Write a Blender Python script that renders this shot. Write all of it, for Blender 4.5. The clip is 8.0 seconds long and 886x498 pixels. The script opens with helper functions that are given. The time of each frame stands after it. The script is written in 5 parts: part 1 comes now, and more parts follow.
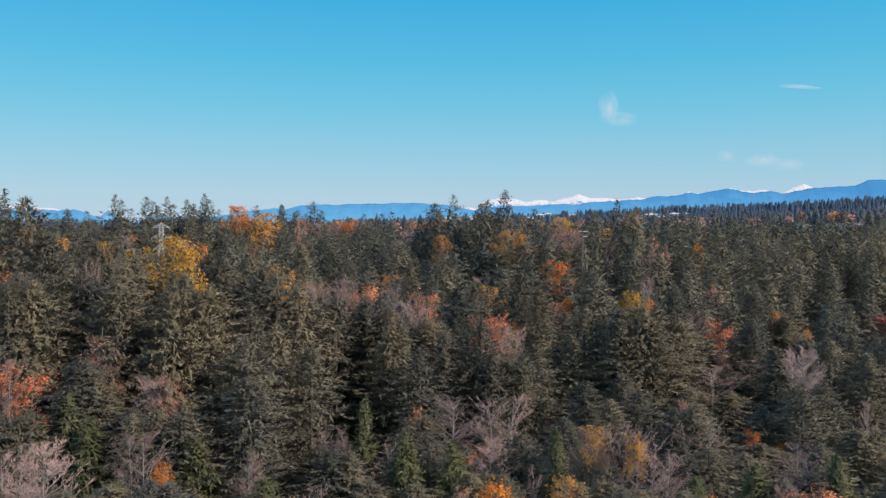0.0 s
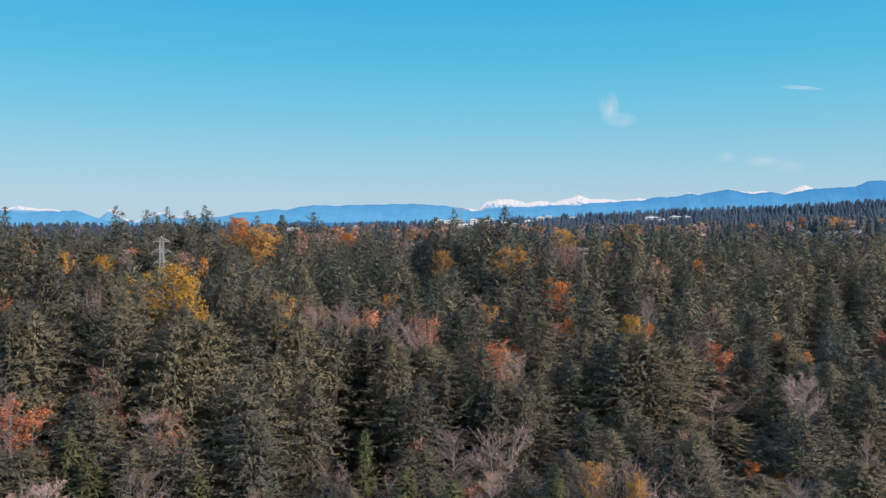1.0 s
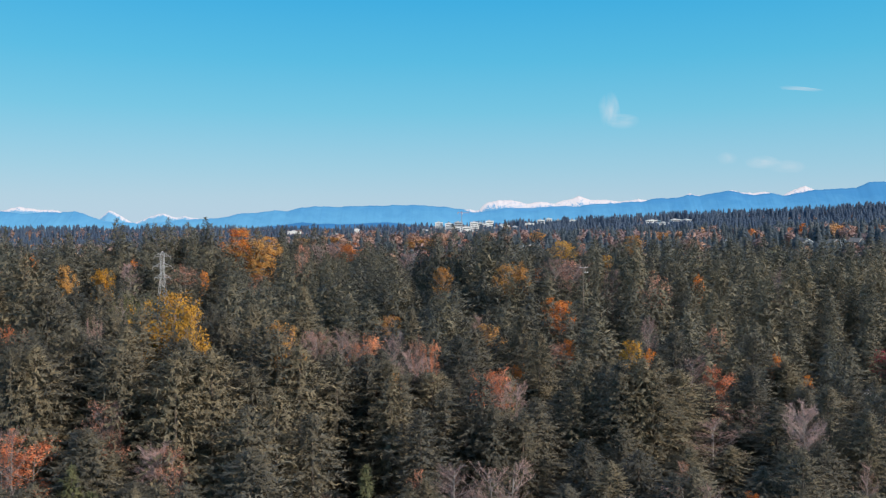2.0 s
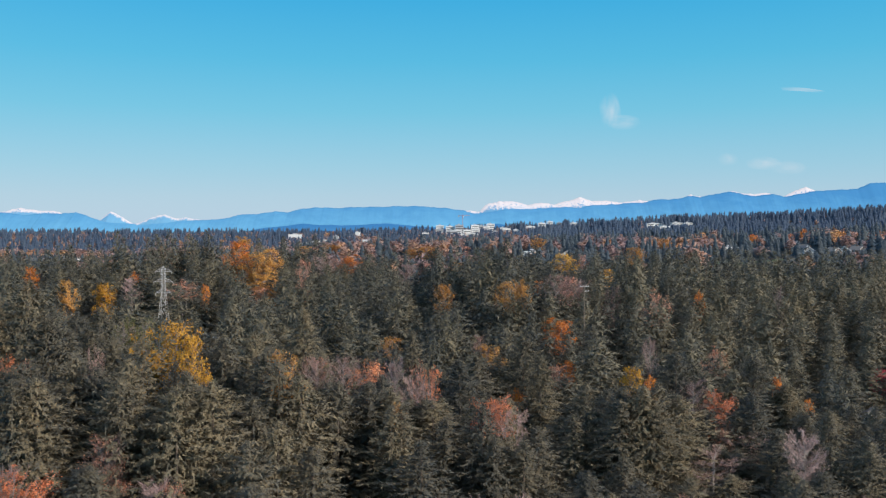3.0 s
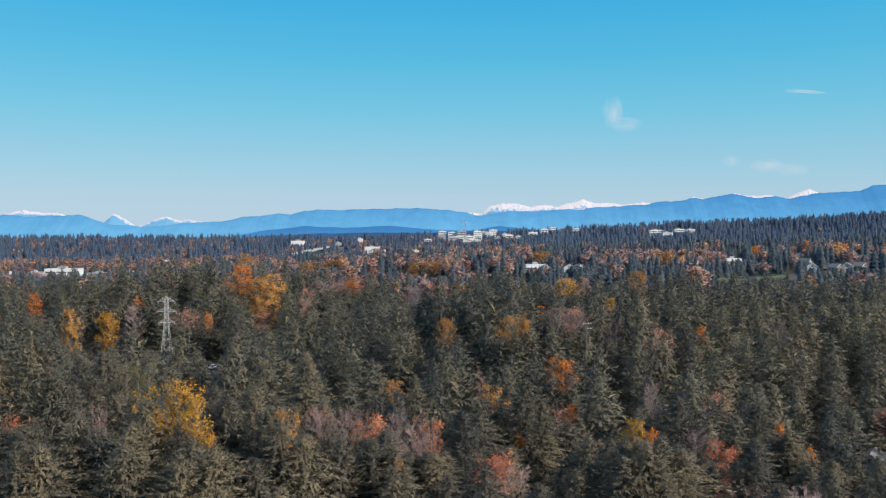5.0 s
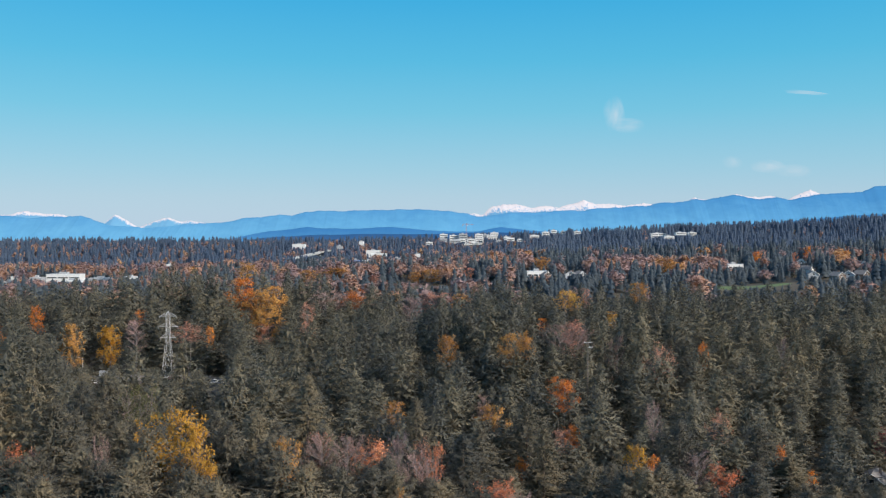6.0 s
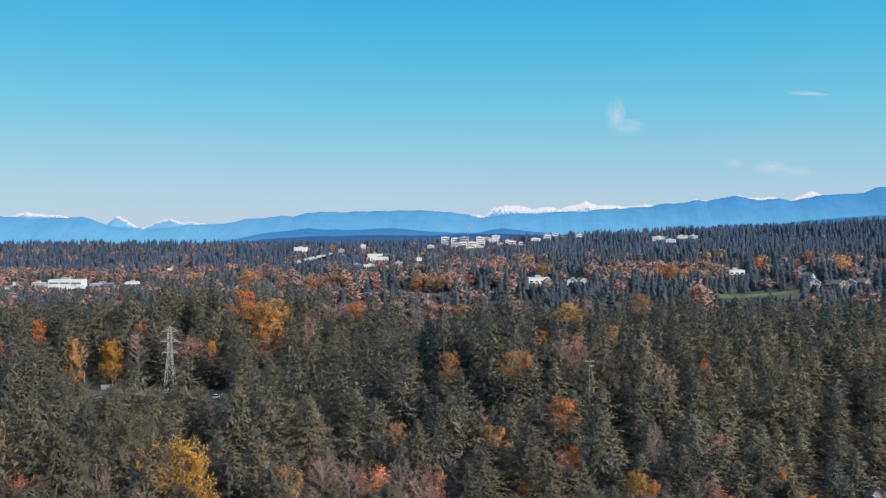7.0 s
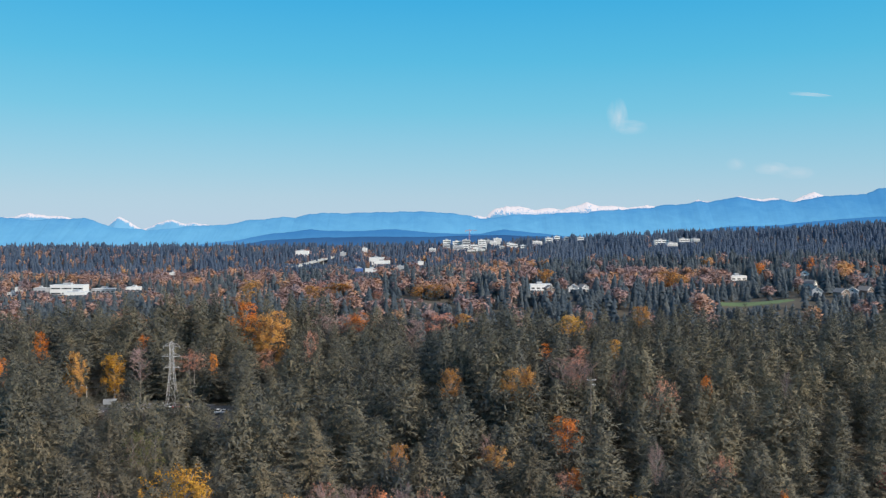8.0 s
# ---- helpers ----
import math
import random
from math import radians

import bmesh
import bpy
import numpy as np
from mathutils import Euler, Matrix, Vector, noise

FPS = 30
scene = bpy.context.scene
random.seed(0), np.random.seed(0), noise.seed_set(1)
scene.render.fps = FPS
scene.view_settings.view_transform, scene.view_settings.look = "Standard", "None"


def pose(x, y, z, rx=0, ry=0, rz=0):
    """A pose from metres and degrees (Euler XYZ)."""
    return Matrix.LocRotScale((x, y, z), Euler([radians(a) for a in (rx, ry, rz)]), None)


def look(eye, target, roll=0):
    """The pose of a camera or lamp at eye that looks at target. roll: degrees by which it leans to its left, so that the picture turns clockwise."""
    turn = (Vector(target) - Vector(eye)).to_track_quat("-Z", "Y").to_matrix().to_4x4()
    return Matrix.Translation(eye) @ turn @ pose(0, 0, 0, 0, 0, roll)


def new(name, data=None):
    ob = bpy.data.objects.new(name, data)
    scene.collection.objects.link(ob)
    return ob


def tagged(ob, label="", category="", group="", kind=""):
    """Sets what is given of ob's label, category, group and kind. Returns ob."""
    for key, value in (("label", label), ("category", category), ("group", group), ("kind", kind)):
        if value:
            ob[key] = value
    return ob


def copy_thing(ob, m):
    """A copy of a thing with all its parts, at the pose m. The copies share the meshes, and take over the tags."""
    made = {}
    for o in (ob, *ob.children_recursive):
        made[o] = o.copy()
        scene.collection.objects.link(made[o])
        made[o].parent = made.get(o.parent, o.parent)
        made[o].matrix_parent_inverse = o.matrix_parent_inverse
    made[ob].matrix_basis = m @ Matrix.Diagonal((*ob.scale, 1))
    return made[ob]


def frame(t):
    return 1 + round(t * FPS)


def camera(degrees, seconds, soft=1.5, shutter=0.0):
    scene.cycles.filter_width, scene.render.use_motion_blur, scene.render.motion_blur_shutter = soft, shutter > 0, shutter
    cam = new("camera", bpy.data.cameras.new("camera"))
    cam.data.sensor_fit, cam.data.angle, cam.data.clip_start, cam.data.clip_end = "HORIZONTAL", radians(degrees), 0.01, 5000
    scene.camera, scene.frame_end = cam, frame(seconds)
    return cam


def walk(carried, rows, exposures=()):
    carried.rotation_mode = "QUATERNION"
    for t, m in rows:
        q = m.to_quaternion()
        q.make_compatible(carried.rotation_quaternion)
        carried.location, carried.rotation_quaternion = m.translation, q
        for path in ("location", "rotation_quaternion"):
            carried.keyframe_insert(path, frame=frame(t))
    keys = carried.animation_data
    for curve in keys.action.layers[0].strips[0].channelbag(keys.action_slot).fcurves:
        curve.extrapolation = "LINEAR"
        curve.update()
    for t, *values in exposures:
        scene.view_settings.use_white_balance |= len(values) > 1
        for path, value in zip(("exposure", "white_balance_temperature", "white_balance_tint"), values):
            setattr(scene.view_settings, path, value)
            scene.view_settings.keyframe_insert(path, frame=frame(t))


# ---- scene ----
# ---- camera: a drone that climbs straight up in front of a wooded slope ----
cam = camera(55.19, 8.0, soft=1.3)
RISE, EYE, TILT = 46.0, 30.0, -1.5
# seconds, share of the climb, turn to the left in degrees
ROWS = [
    (0.0, 0.0, 0.0), (0.5, 0.0574, 0.01), (1.0, 0.1166, 0.02), (1.5, 0.1782, 0.03),
    (3.0, 0.3684, 0.11), (3.5, 0.4305, 0.13), (4.0, 0.4929, 0.17), (4.5, 0.5563, 0.23),
    (6.0, 0.7466, 0.37), (6.5, 0.8094, 0.42), (7.0, 0.8733, 0.47), (7.5, 0.9361, 0.52), (8.0, 1.0, 0.58),
]
walk(cam, [(t, pose(0, 0, EYE + RISE * s, 90 + TILT, 0, yaw)) for t, s, yaw in ROWS])

# ---- light: a low autumn sun behind the camera and to its right, clear sky ----
SUN_TURN, SUN_UP = 130.0, 28.0     # degrees clockwise from straight ahead; degrees above the horizon
scene.view_settings.exposure = 0.0
world = bpy.data.worlds.new("sky")
scene.world = world
world.use_nodes = True
wn, wl = world.node_tree.nodes, world.node_tree.links
sky = wn.new("ShaderNodeTexSky")
sky.sky_type, sky.sun_disc = "NISHITA", False
sky.sun_elevation, sky.sun_rotation = radians(SUN_UP), radians(SUN_TURN)
sky.altitude, sky.air_density, sky.dust_density, sky.ozone_density = 100.0, 1.0, 0.6, 2.0
wtex = wn.new("ShaderNodeTexCoord")
wsep = wn.new("ShaderNodeSeparateXYZ")
wl.new(wtex.outputs["Generated"], wsep.inputs[0])
wramp = wn.new("ShaderNodeValToRGB")
wl.new(wsep.outputs["Z"], wramp.inputs[0])
# the clear air's own gradient, from the pale horizon to the deep zenith
for i, (at, col) in enumerate(((0.0, (0.49, 0.65, 0.81)), (0.034, (0.435, 0.635, 0.785)), (0.068, (0.335, 0.62, 0.785)), (0.133, (0.17, 0.575, 0.79)),
                               (0.19, (0.086, 0.515, 0.79)), (0.26, (0.035, 0.435, 0.785)), (0.6, (0.05, 0.30, 0.76)), (1.0, (0.045, 0.20, 0.62)))):
    e = wramp.color_ramp.elements[i] if i < 1 else wramp.color_ramp.elements.new(at)
    e.position, e.color = at, (*col, 1)
while len(wramp.color_ramp.elements) > 8:
    wramp.color_ramp.elements.remove(wramp.color_ramp.elements[-1])
wdim = wn.new("ShaderNodeMix")
wdim.data_type, wdim.blend_type = "RGBA", "MULTIPLY"
wdim.inputs["Factor"].default_value = 1.0
wl.new(sky.outputs[0], wdim.inputs["A"])
wdim.inputs["B"].default_value = (0.09, 0.09, 0.09, 1)
wmix = wn.new("ShaderNodeMix")
wmix.data_type = "RGBA"
wmix.inputs["Factor"].default_value = 0.88
wl.new(wdim.outputs["Result"], wmix.inputs["A"])
wl.new(wramp.outputs[0], wmix.inputs["B"])
wl.new(wmix.outputs["Result"], wn["Background"].inputs["Color"])
wn["Background"].inputs["Strength"].default_value = 1.0

sun = new("sun", bpy.data.lights.new("sun", "SUN"))
sun.data.energy, sun.data.angle, sun.data.color = 4.6, radians(0.5), (1.0, 0.91, 0.78)
sa, se = radians(SUN_TURN), radians(SUN_UP)
to_sun = Vector((math.sin(sa) * math.cos(se), math.cos(sa) * math.cos(se), math.sin(se)))
sun.matrix_world = look(tuple(to_sun * 300), (0, 0, 0))


# ---- materials ----
def node(nt, kind, **values):
    n = nt.nodes.new(kind)
    for key, value in values.items():
        n.inputs[key].default_value = value
    return n


def ramp(nt, source, stops):
    r = nt.nodes.new("ShaderNodeValToRGB")
    nt.links.new(source, r.inputs[0])
    for i, (at, col) in enumerate(stops):
        e = r.color_ramp.elements[i] if i < 2 else r.color_ramp.elements.new(at)
        e.position, e.color = at, (*col, 1)
    return r.outputs[0]


def sums(nt, a, b, scale_b=1.0, op="ADD"):
    """a op (b * scale_b), both sockets."""
    s = nt.nodes.new("ShaderNodeMath")
    s.operation = "MULTIPLY"
    nt.links.new(b, s.inputs[0])
    s.inputs[1].default_value = scale_b
    m = nt.nodes.new("ShaderNodeMath")
    m.operation = op
    nt.links.new(a, m.inputs[0])
    nt.links.new(s.outputs[0], m.inputs[1])
    return m.outputs[0]


def plain(name, stops, rough=0.8, coarse=0.3, fine=4.0, bump=0.3, metal=0.0, by_object=0.0):
    """A solid surface: two scales of noise through a ramp of colours, a fine relief."""
    m = bpy.data.materials.new(name)
    m.use_nodes = True
    nt = m.node_tree
    bsdf = nt.nodes["Principled BSDF"]
    tc = nt.nodes.new("ShaderNodeTexCoord")
    n1 = node(nt, "ShaderNodeTexNoise", Scale=coarse, Detail=4.0, Roughness=0.6)
    n2 = node(nt, "ShaderNodeTexNoise", Scale=fine, Detail=6.0, Roughness=0.65)
    for n in (n1, n2):
        nt.links.new(tc.outputs["Object"], n.inputs["Vector"])
    mix = sums(nt, n1.outputs[0], n2.outputs[0], 0.7)
    shift = nt.nodes.new("ShaderNodeMath")
    shift.operation = "SUBTRACT"
    nt.links.new(mix, shift.inputs[0])
    shift.inputs[1].default_value = 0.35
    fac = shift.outputs[0]
    if by_object:
        fac = sums(nt, fac, nt.nodes.new("ShaderNodeObjectInfo").outputs["Random"], by_object)
    nt.links.new(ramp(nt, fac, stops), bsdf.inputs["Base Color"])
    bsdf.inputs["Roughness"].default_value = rough
    bsdf.inputs["Metallic"].default_value = metal
    b = node(nt, "ShaderNodeBump", Strength=bump, Distance=0.1)
    nt.links.new(n2.outputs[0], b.inputs["Height"])
    nt.links.new(b.outputs[0], bsdf.inputs["Normal"])
    return m


def foliage(name, stops, through_light=0.2, rough=0.75, island=0.35, by_tint=0.5, grain=1.2, merged_trees=False):
    """Leaves or needles: colour varies from clump to clump, from tree to tree and with a noise; some light shines through."""
    m = bpy.data.materials.new(name)
    m.use_nodes = True
    nt = m.node_tree
    bsdf, out = nt.nodes["Principled BSDF"], nt.nodes["Material Output"]
    tc = nt.nodes.new("ShaderNodeTexCoord")
    n1 = node(nt, "ShaderNodeTexNoise", Scale=grain, Detail=3.0, Roughness=0.6)
    nt.links.new(tc.outputs["Object"], n1.inputs["Vector"])
    n2 = node(nt, "ShaderNodeTexNoise", Scale=grain * 4.5, Detail=2.0, Roughness=0.6)
    nt.links.new(tc.outputs["Object"], n2.inputs["Vector"])
    geo = nt.nodes.new("ShaderNodeNewGeometry")
    tint = nt.nodes.new("ShaderNodeAttribute")
    tint.attribute_name = "tint"
    fac = sums(nt, n1.outputs[0], n2.outputs[0], 0.9)
    fac = sums(nt, fac, geo.outputs["Random Per Island"], island)
    each = tint.outputs["Fac"] if merged_trees else nt.nodes.new("ShaderNodeObjectInfo").outputs["Random"]
    fac = sums(nt, fac, each, by_tint)
    shift = nt.nodes.new("ShaderNodeMath")
    shift.operation = "SUBTRACT"
    nt.links.new(fac, shift.inputs[0])
    shift.inputs[1].default_value = 0.45 + 0.5 * island + 0.5 * by_tint
    col = ramp(nt, shift.outputs[0], stops)
    nt.links.new(col, bsdf.inputs["Base Color"])
    bsdf.inputs["Roughness"].default_value = rough
    bsdf.inputs["Specular IOR Level"].default_value = 0.25
    tr = nt.nodes.new("ShaderNodeBsdfTranslucent")
    nt.links.new(col, tr.inputs["Color"])
    mx = nt.nodes.new("ShaderNodeMixShader")
    mx.inputs[0].default_value = through_light
    nt.links.new(bsdf.outputs[0], mx.inputs[1])
    nt.links.new(tr.outputs[0], mx.inputs[2])
    nt.links.new(mx.outputs[0], out.inputs["Surface"])
    return m


# dark stops blued like shade, bright stops warmed like sunlight
NEEDLES = foliage("fir_needles", ((0.1, (0.059, 0.063, 0.061)), (0.5, (0.138, 0.120, 0.088)), (0.9, (0.248, 0.198, 0.122))), 0.12)
WOOD_NEEDLES = foliage("fir_needles_of_the_wood", ((0.1, (0.052, 0.061, 0.067)), (0.5, (0.126, 0.117, 0.089)), (0.9, (0.246, 0.200, 0.122))), 0.12, merged_trees=True)
# needle green shifted to blue-grey: painted haze over the valley
HAZED_VALLEY_NEEDLES = foliage("haze_blued_valley_needles", ((0.1, (0.038, 0.055, 0.074)), (0.55, (0.066, 0.083, 0.098)), (0.9, (0.122, 0.126, 0.120))), 0.08, grain=0.2, island=0.15, merged_trees=True)
# the far ridge's needles carry the blue haze in their base colour
HAZED_FAR_NEEDLES = foliage("haze_blued_far_needles", ((0.1, (0.040, 0.062, 0.102)), (0.55, (0.058, 0.084, 0.130)), (0.9, (0.094, 0.114, 0.142))), 0.08, grain=0.1, island=0.15, merged_trees=True)
YOUNG = foliage("young_needles", ((0.2, (0.075, 0.08, 0.04)), (0.6, (0.125, 0.122, 0.058)), (0.9, (0.18, 0.168, 0.08))), 0.15)
LEAF = {
    "orange": foliage("orange_leaves", ((0.15, (0.46, 0.13, 0.035)), (0.5, (0.80, 0.275, 0.045)), (0.9, (0.86, 0.40, 0.085))), 0.3),
    "yellow": foliage("yellow_leaves", ((0.15, (0.38, 0.185, 0.03)), (0.5, (0.60, 0.315, 0.045)), (0.9, (0.73, 0.42, 0.09))), 0.3),
    "amber": foliage("amber_leaves", ((0.15, (0.36, 0.17, 0.055)), (0.5, (0.56, 0.28, 0.075)), (0.9, (0.68, 0.38, 0.12))), 0.3),
    "ember": foliage("ember_leaves", ((0.15, (0.42, 0.12, 0.06)), (0.5, (0.74, 0.245, 0.115)), (0.9, (0.80, 0.38, 0.19))), 0.25),
    "rust": foliage("rust_leaves", ((0.15, (0.40, 0.15, 0.10)), (0.5, (0.67, 0.285, 0.185)), (0.9, (0.76, 0.42, 0.26))), 0.25),
    "crimson": foliage("crimson_leaves", ((0.15, (0.30, 0.03, 0.05)), (0.6, (0.55, 0.07, 0.11)), (0.9, (0.62, 0.15, 0.15))), 0.25),
    "olive": foliage("olive_leaves", ((0.15, (0.11, 0.11, 0.035)), (0.5, (0.19, 0.18, 0.06)), (0.9, (0.27, 0.23, 0.09))), 0.25),
}
# autumn colours of the distance, muted and pinked by haze put into them
HAZED_FAR_LEAF = foliage("haze_muted_autumn_leaves", ((0.0, (0.27, 0.195, 0.205)), (0.4, (0.37, 0.245, 0.225)), (0.7, (0.47, 0.28, 0.20)), (1.0, (0.62, 0.34, 0.13))), 0.15, grain=0.1, island=0.08, by_tint=1.0, merged_trees=True)
TWIGS = foliage("bare_twigs", ((0.15, (0.24, 0.15, 0.133)), (0.5, (0.375, 0.235, 0.21)), (0.9, (0.48, 0.33, 0.295))), 0.0)
BRUSH = foliage("bare_brush", ((0.15, (0.15, 0.11, 0.098)), (0.5, (0.26, 0.19, 0.165)), (0.9, (0.36, 0.26, 0.22))), 0.0, merged_trees=True)
HEDGE = foliage("valley_scrub", ((0.1, (0.055, 0.060, 0.045)), (0.5, (0.11, 0.095, 0.065)), (0.9, (0.19, 0.14, 0.09))), 0.1, grain=0.2, merged_trees=True)
BARK = plain("fir_bark", ((0.2, (0.07, 0.05, 0.04)), (0.8, (0.17, 0.13, 0.10))), 0.9, 0.8, 6.0, 0.6)
PALE_BARK = plain("alder_bark", ((0.2, (0.17, 0.14, 0.13)), (0.8, (0.33, 0.29, 0.265))), 0.85, 0.8, 6.0, 0.4)
FLOOR = plain("forest_floor", ((0.2, (0.045, 0.040, 0.028)), (0.55, (0.085, 0.065, 0.042)), (0.85, (0.12, 0.085, 0.05))), 0.95, 0.05, 0.6, 0.6)
GRASS = plain("meadow_grass", ((0.2, (0.085, 0.12, 0.04)), (0.6, (0.115, 0.16, 0.055)), (0.9, (0.16, 0.185, 0.075))), 0.9, 0.05, 1.5, 0.5)
ASPHALT = plain("asphalt", ((0.2, (0.05, 0.05, 0.055)), (0.8, (0.10, 0.10, 0.105))), 0.9, 0.1, 3.0, 0.3)
GRAVEL = plain("grey_gravel", ((0.2, (0.15, 0.14, 0.13)), (0.8, (0.26, 0.245, 0.23))), 0.95, 0.1, 3.0, 0.5)
CONCRETE = plain("concrete", ((0.2, (0.38, 0.37, 0.35)), (0.8, (0.52, 0.51, 0.48))), 0.85, 0.1, 2.0, 0.3)
WHITE_WALL = plain("white_render", ((0.2, (0.66, 0.64, 0.62)), (0.8, (0.82, 0.80, 0.78))), 0.7, 0.05, 1.0, 0.1, by_object=0.2)
GREY_WALL = plain("grey_cladding", ((0.2, (0.30, 0.31, 0.33)), (0.8, (0.46, 0.46, 0.47))), 0.7, 0.05, 1.0, 0.1, by_object=0.3)
BLUE_WALL = plain("blue_cladding", ((0.2, (0.05, 0.12, 0.35)), (0.8, (0.09, 0.18, 0.45))), 0.6, 0.05, 1.0, 0.1)
BROWN_WALL = plain("brown_siding", ((0.2, (0.13, 0.095, 0.08)), (0.8, (0.22, 0.165, 0.135))), 0.8, 0.3, 3.0, 0.2, by_object=0.4)
ROOF = plain("grey_shingles", ((0.2, (0.10, 0.095, 0.095)), (0.8, (0.21, 0.19, 0.18))), 0.9, 0.4, 4.0, 0.5, by_object=0.3)
FLAT_ROOF = plain("pale_roof_membrane", ((0.2, (0.50, 0.49, 0.48)), (0.8, (0.70, 0.69, 0.68))), 0.8, 0.1, 1.0, 0.2)
TRIM = plain("white_paint", ((0.2, (0.72, 0.71, 0.69)), (0.8, (0.82, 0.81, 0.79))), 0.5, 0.5, 5.0, 0.1)
STEEL = plain("galvanised_steel", ((0.2, (0.52, 0.50, 0.49)), (0.8, (0.70, 0.67, 0.66))), 0.55, 0.5, 5.0, 0.15, metal=0.3)
CRANE_RED = plain("crane_red_paint", ((0.2, (0.40, 0.20, 0.22)), (0.8, (0.50, 0.28, 0.28))), 0.5, 0.3, 2.0, 0.1)
WOOD = plain("weathered_pole_wood", ((0.2, (0.14, 0.11, 0.085)), (0.8, (0.26, 0.21, 0.17))), 0.9, 0.5, 5.0, 0.4)
CERAMIC = plain("ceramic_insulator", ((0.2, (0.50, 0.48, 0.46)), (0.8, (0.66, 0.64, 0.62))), 0.25, 1.0, 5.0, 0.05)
TYRE = plain("tyre_rubber", ((0.2, (0.02, 0.02, 0.02)), (0.8, (0.04, 0.04, 0.04))), 0.9, 1.0, 9.0, 0.2)
GLASS = plain("dark_window_glass", ((0.2, (0.02, 0.025, 0.03)), (0.8, (0.05, 0.055, 0.06))), 0.08, 0.05, 0.3, 0.0)
PAINT = {
    "white": plain("white_car_paint", ((0.2, (0.72, 0.72, 0.72)), (0.8, (0.82, 0.82, 0.82))), 0.25, 0.5, 2.0, 0.0),
    "red": plain("red_car_paint", ((0.2, (0.40, 0.05, 0.05)), (0.8, (0.50, 0.08, 0.07))), 0.25, 0.5, 2.0, 0.0),
    "dark": plain("dark_car_paint", ((0.2, (0.03, 0.035, 0.045)), (0.8, (0.06, 0.065, 0.08))), 0.25, 0.5, 2.0, 0.0),
    "silver": plain("silver_car_paint", ((0.2, (0.42, 0.43, 0.45)), (0.8, (0.52, 0.53, 0.55))), 0.3, 0.5, 2.0, 0.0, metal=0.4),
}


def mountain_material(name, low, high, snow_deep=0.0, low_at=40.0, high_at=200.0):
    """Far ranges: slopes painted with the blue haze of many kilometres of air, and self-lit; snow lies on the crest and
    runs down its gullies.
    """
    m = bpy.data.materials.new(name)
    m.use_nodes = True
    nt = m.node_tree
    bsdf = nt.nodes["Principled BSDF"]
    tc = nt.nodes.new("ShaderNodeTexCoord")
    sep = nt.nodes.new("ShaderNodeSeparateXYZ")
    nt.links.new(tc.outputs["Object"], sep.inputs[0])
    wide = node(nt, "ShaderNodeMapping", Scale=(0.010, 0.004, 0.022), Rotation=(0, 0.5, 0))
    nt.links.new(tc.outputs["Object"], wide.inputs["Vector"])
    n1 = node(nt, "ShaderNodeTexNoise", Scale=1.0, Detail=7.0, Roughness=0.62, Distortion=0.8)
    nt.links.new(wide.outputs[0], n1.inputs["Vector"])
    fine = node(nt, "ShaderNodeMapping", Scale=(0.085, 0.01, 0.060), Rotation=(0, -0.5, 0))
    nt.links.new(tc.outputs["Object"], fine.inputs["Vector"])
    n2 = node(nt, "ShaderNodeTexNoise", Scale=1.0, Detail=6.0, Roughness=0.7, Distortion=1.2)
    nt.links.new(fine.outputs[0], n2.inputs["Vector"])
    # paler haze low down and mottled relief shade, painted into the slope colour
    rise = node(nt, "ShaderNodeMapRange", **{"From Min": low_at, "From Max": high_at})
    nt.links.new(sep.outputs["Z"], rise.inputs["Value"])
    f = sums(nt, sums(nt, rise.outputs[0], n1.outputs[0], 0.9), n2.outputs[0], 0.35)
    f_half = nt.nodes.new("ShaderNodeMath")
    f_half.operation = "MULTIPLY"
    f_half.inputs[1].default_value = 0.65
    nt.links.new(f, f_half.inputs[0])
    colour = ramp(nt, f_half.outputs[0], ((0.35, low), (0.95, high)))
    if snow_deep:
        drop = nt.nodes.new("ShaderNodeAttribute")
        drop.attribute_name = "tint"
        # the higher a peak, the deeper its snow
        amount = node(nt, "ShaderNodeMapRange", **{"From Min": 120.0, "From Max": 185.0, "To Min": 0.45, "To Max": 2.8})
        nt.links.new(sep.outputs["Z"], amount.inputs["Value"])
        # blue gaps in the snow: bare rock, and shade painted in with it
        gully = node(nt, "ShaderNodeMapRange", **{"From Min": 0.36, "From Max": 0.62})
        nt.links.new(n2.outputs[0], gully.inputs["Value"])
        reach = sums(nt, drop.outputs["Fac"], sums(nt, gully.outputs[0], amount.outputs[0], 1.0, "MULTIPLY"), -2.2 * snow_deep)
        line = node(nt, "ShaderNodeMapRange", **{"From Min": 0.12 * snow_deep, "From Max": -0.25 * snow_deep})
        nt.links.new(reach, line.inputs["Value"])
        mix = nt.nodes.new("ShaderNodeMix")
        mix.data_type = "RGBA"
        nt.links.new(line.outputs[0], mix.inputs["Factor"])
        nt.links.new(colour, mix.inputs["A"])
        mix.inputs["B"].default_value = (0.78, 0.73, 0.77, 1)
        colour = mix.outputs["Result"]
    # slopes and snow emit most of their colour, in place of airlight
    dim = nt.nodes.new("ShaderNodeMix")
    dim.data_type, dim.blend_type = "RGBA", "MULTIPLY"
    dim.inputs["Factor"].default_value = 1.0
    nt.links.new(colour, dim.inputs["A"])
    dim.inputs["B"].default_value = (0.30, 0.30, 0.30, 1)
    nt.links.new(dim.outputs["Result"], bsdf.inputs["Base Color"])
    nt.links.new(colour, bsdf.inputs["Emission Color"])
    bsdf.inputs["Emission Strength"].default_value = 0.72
    bsdf.inputs["Roughness"].default_value = 1.0
    bsdf.inputs["Specular IOR Level"].default_value = 0.0
    return m


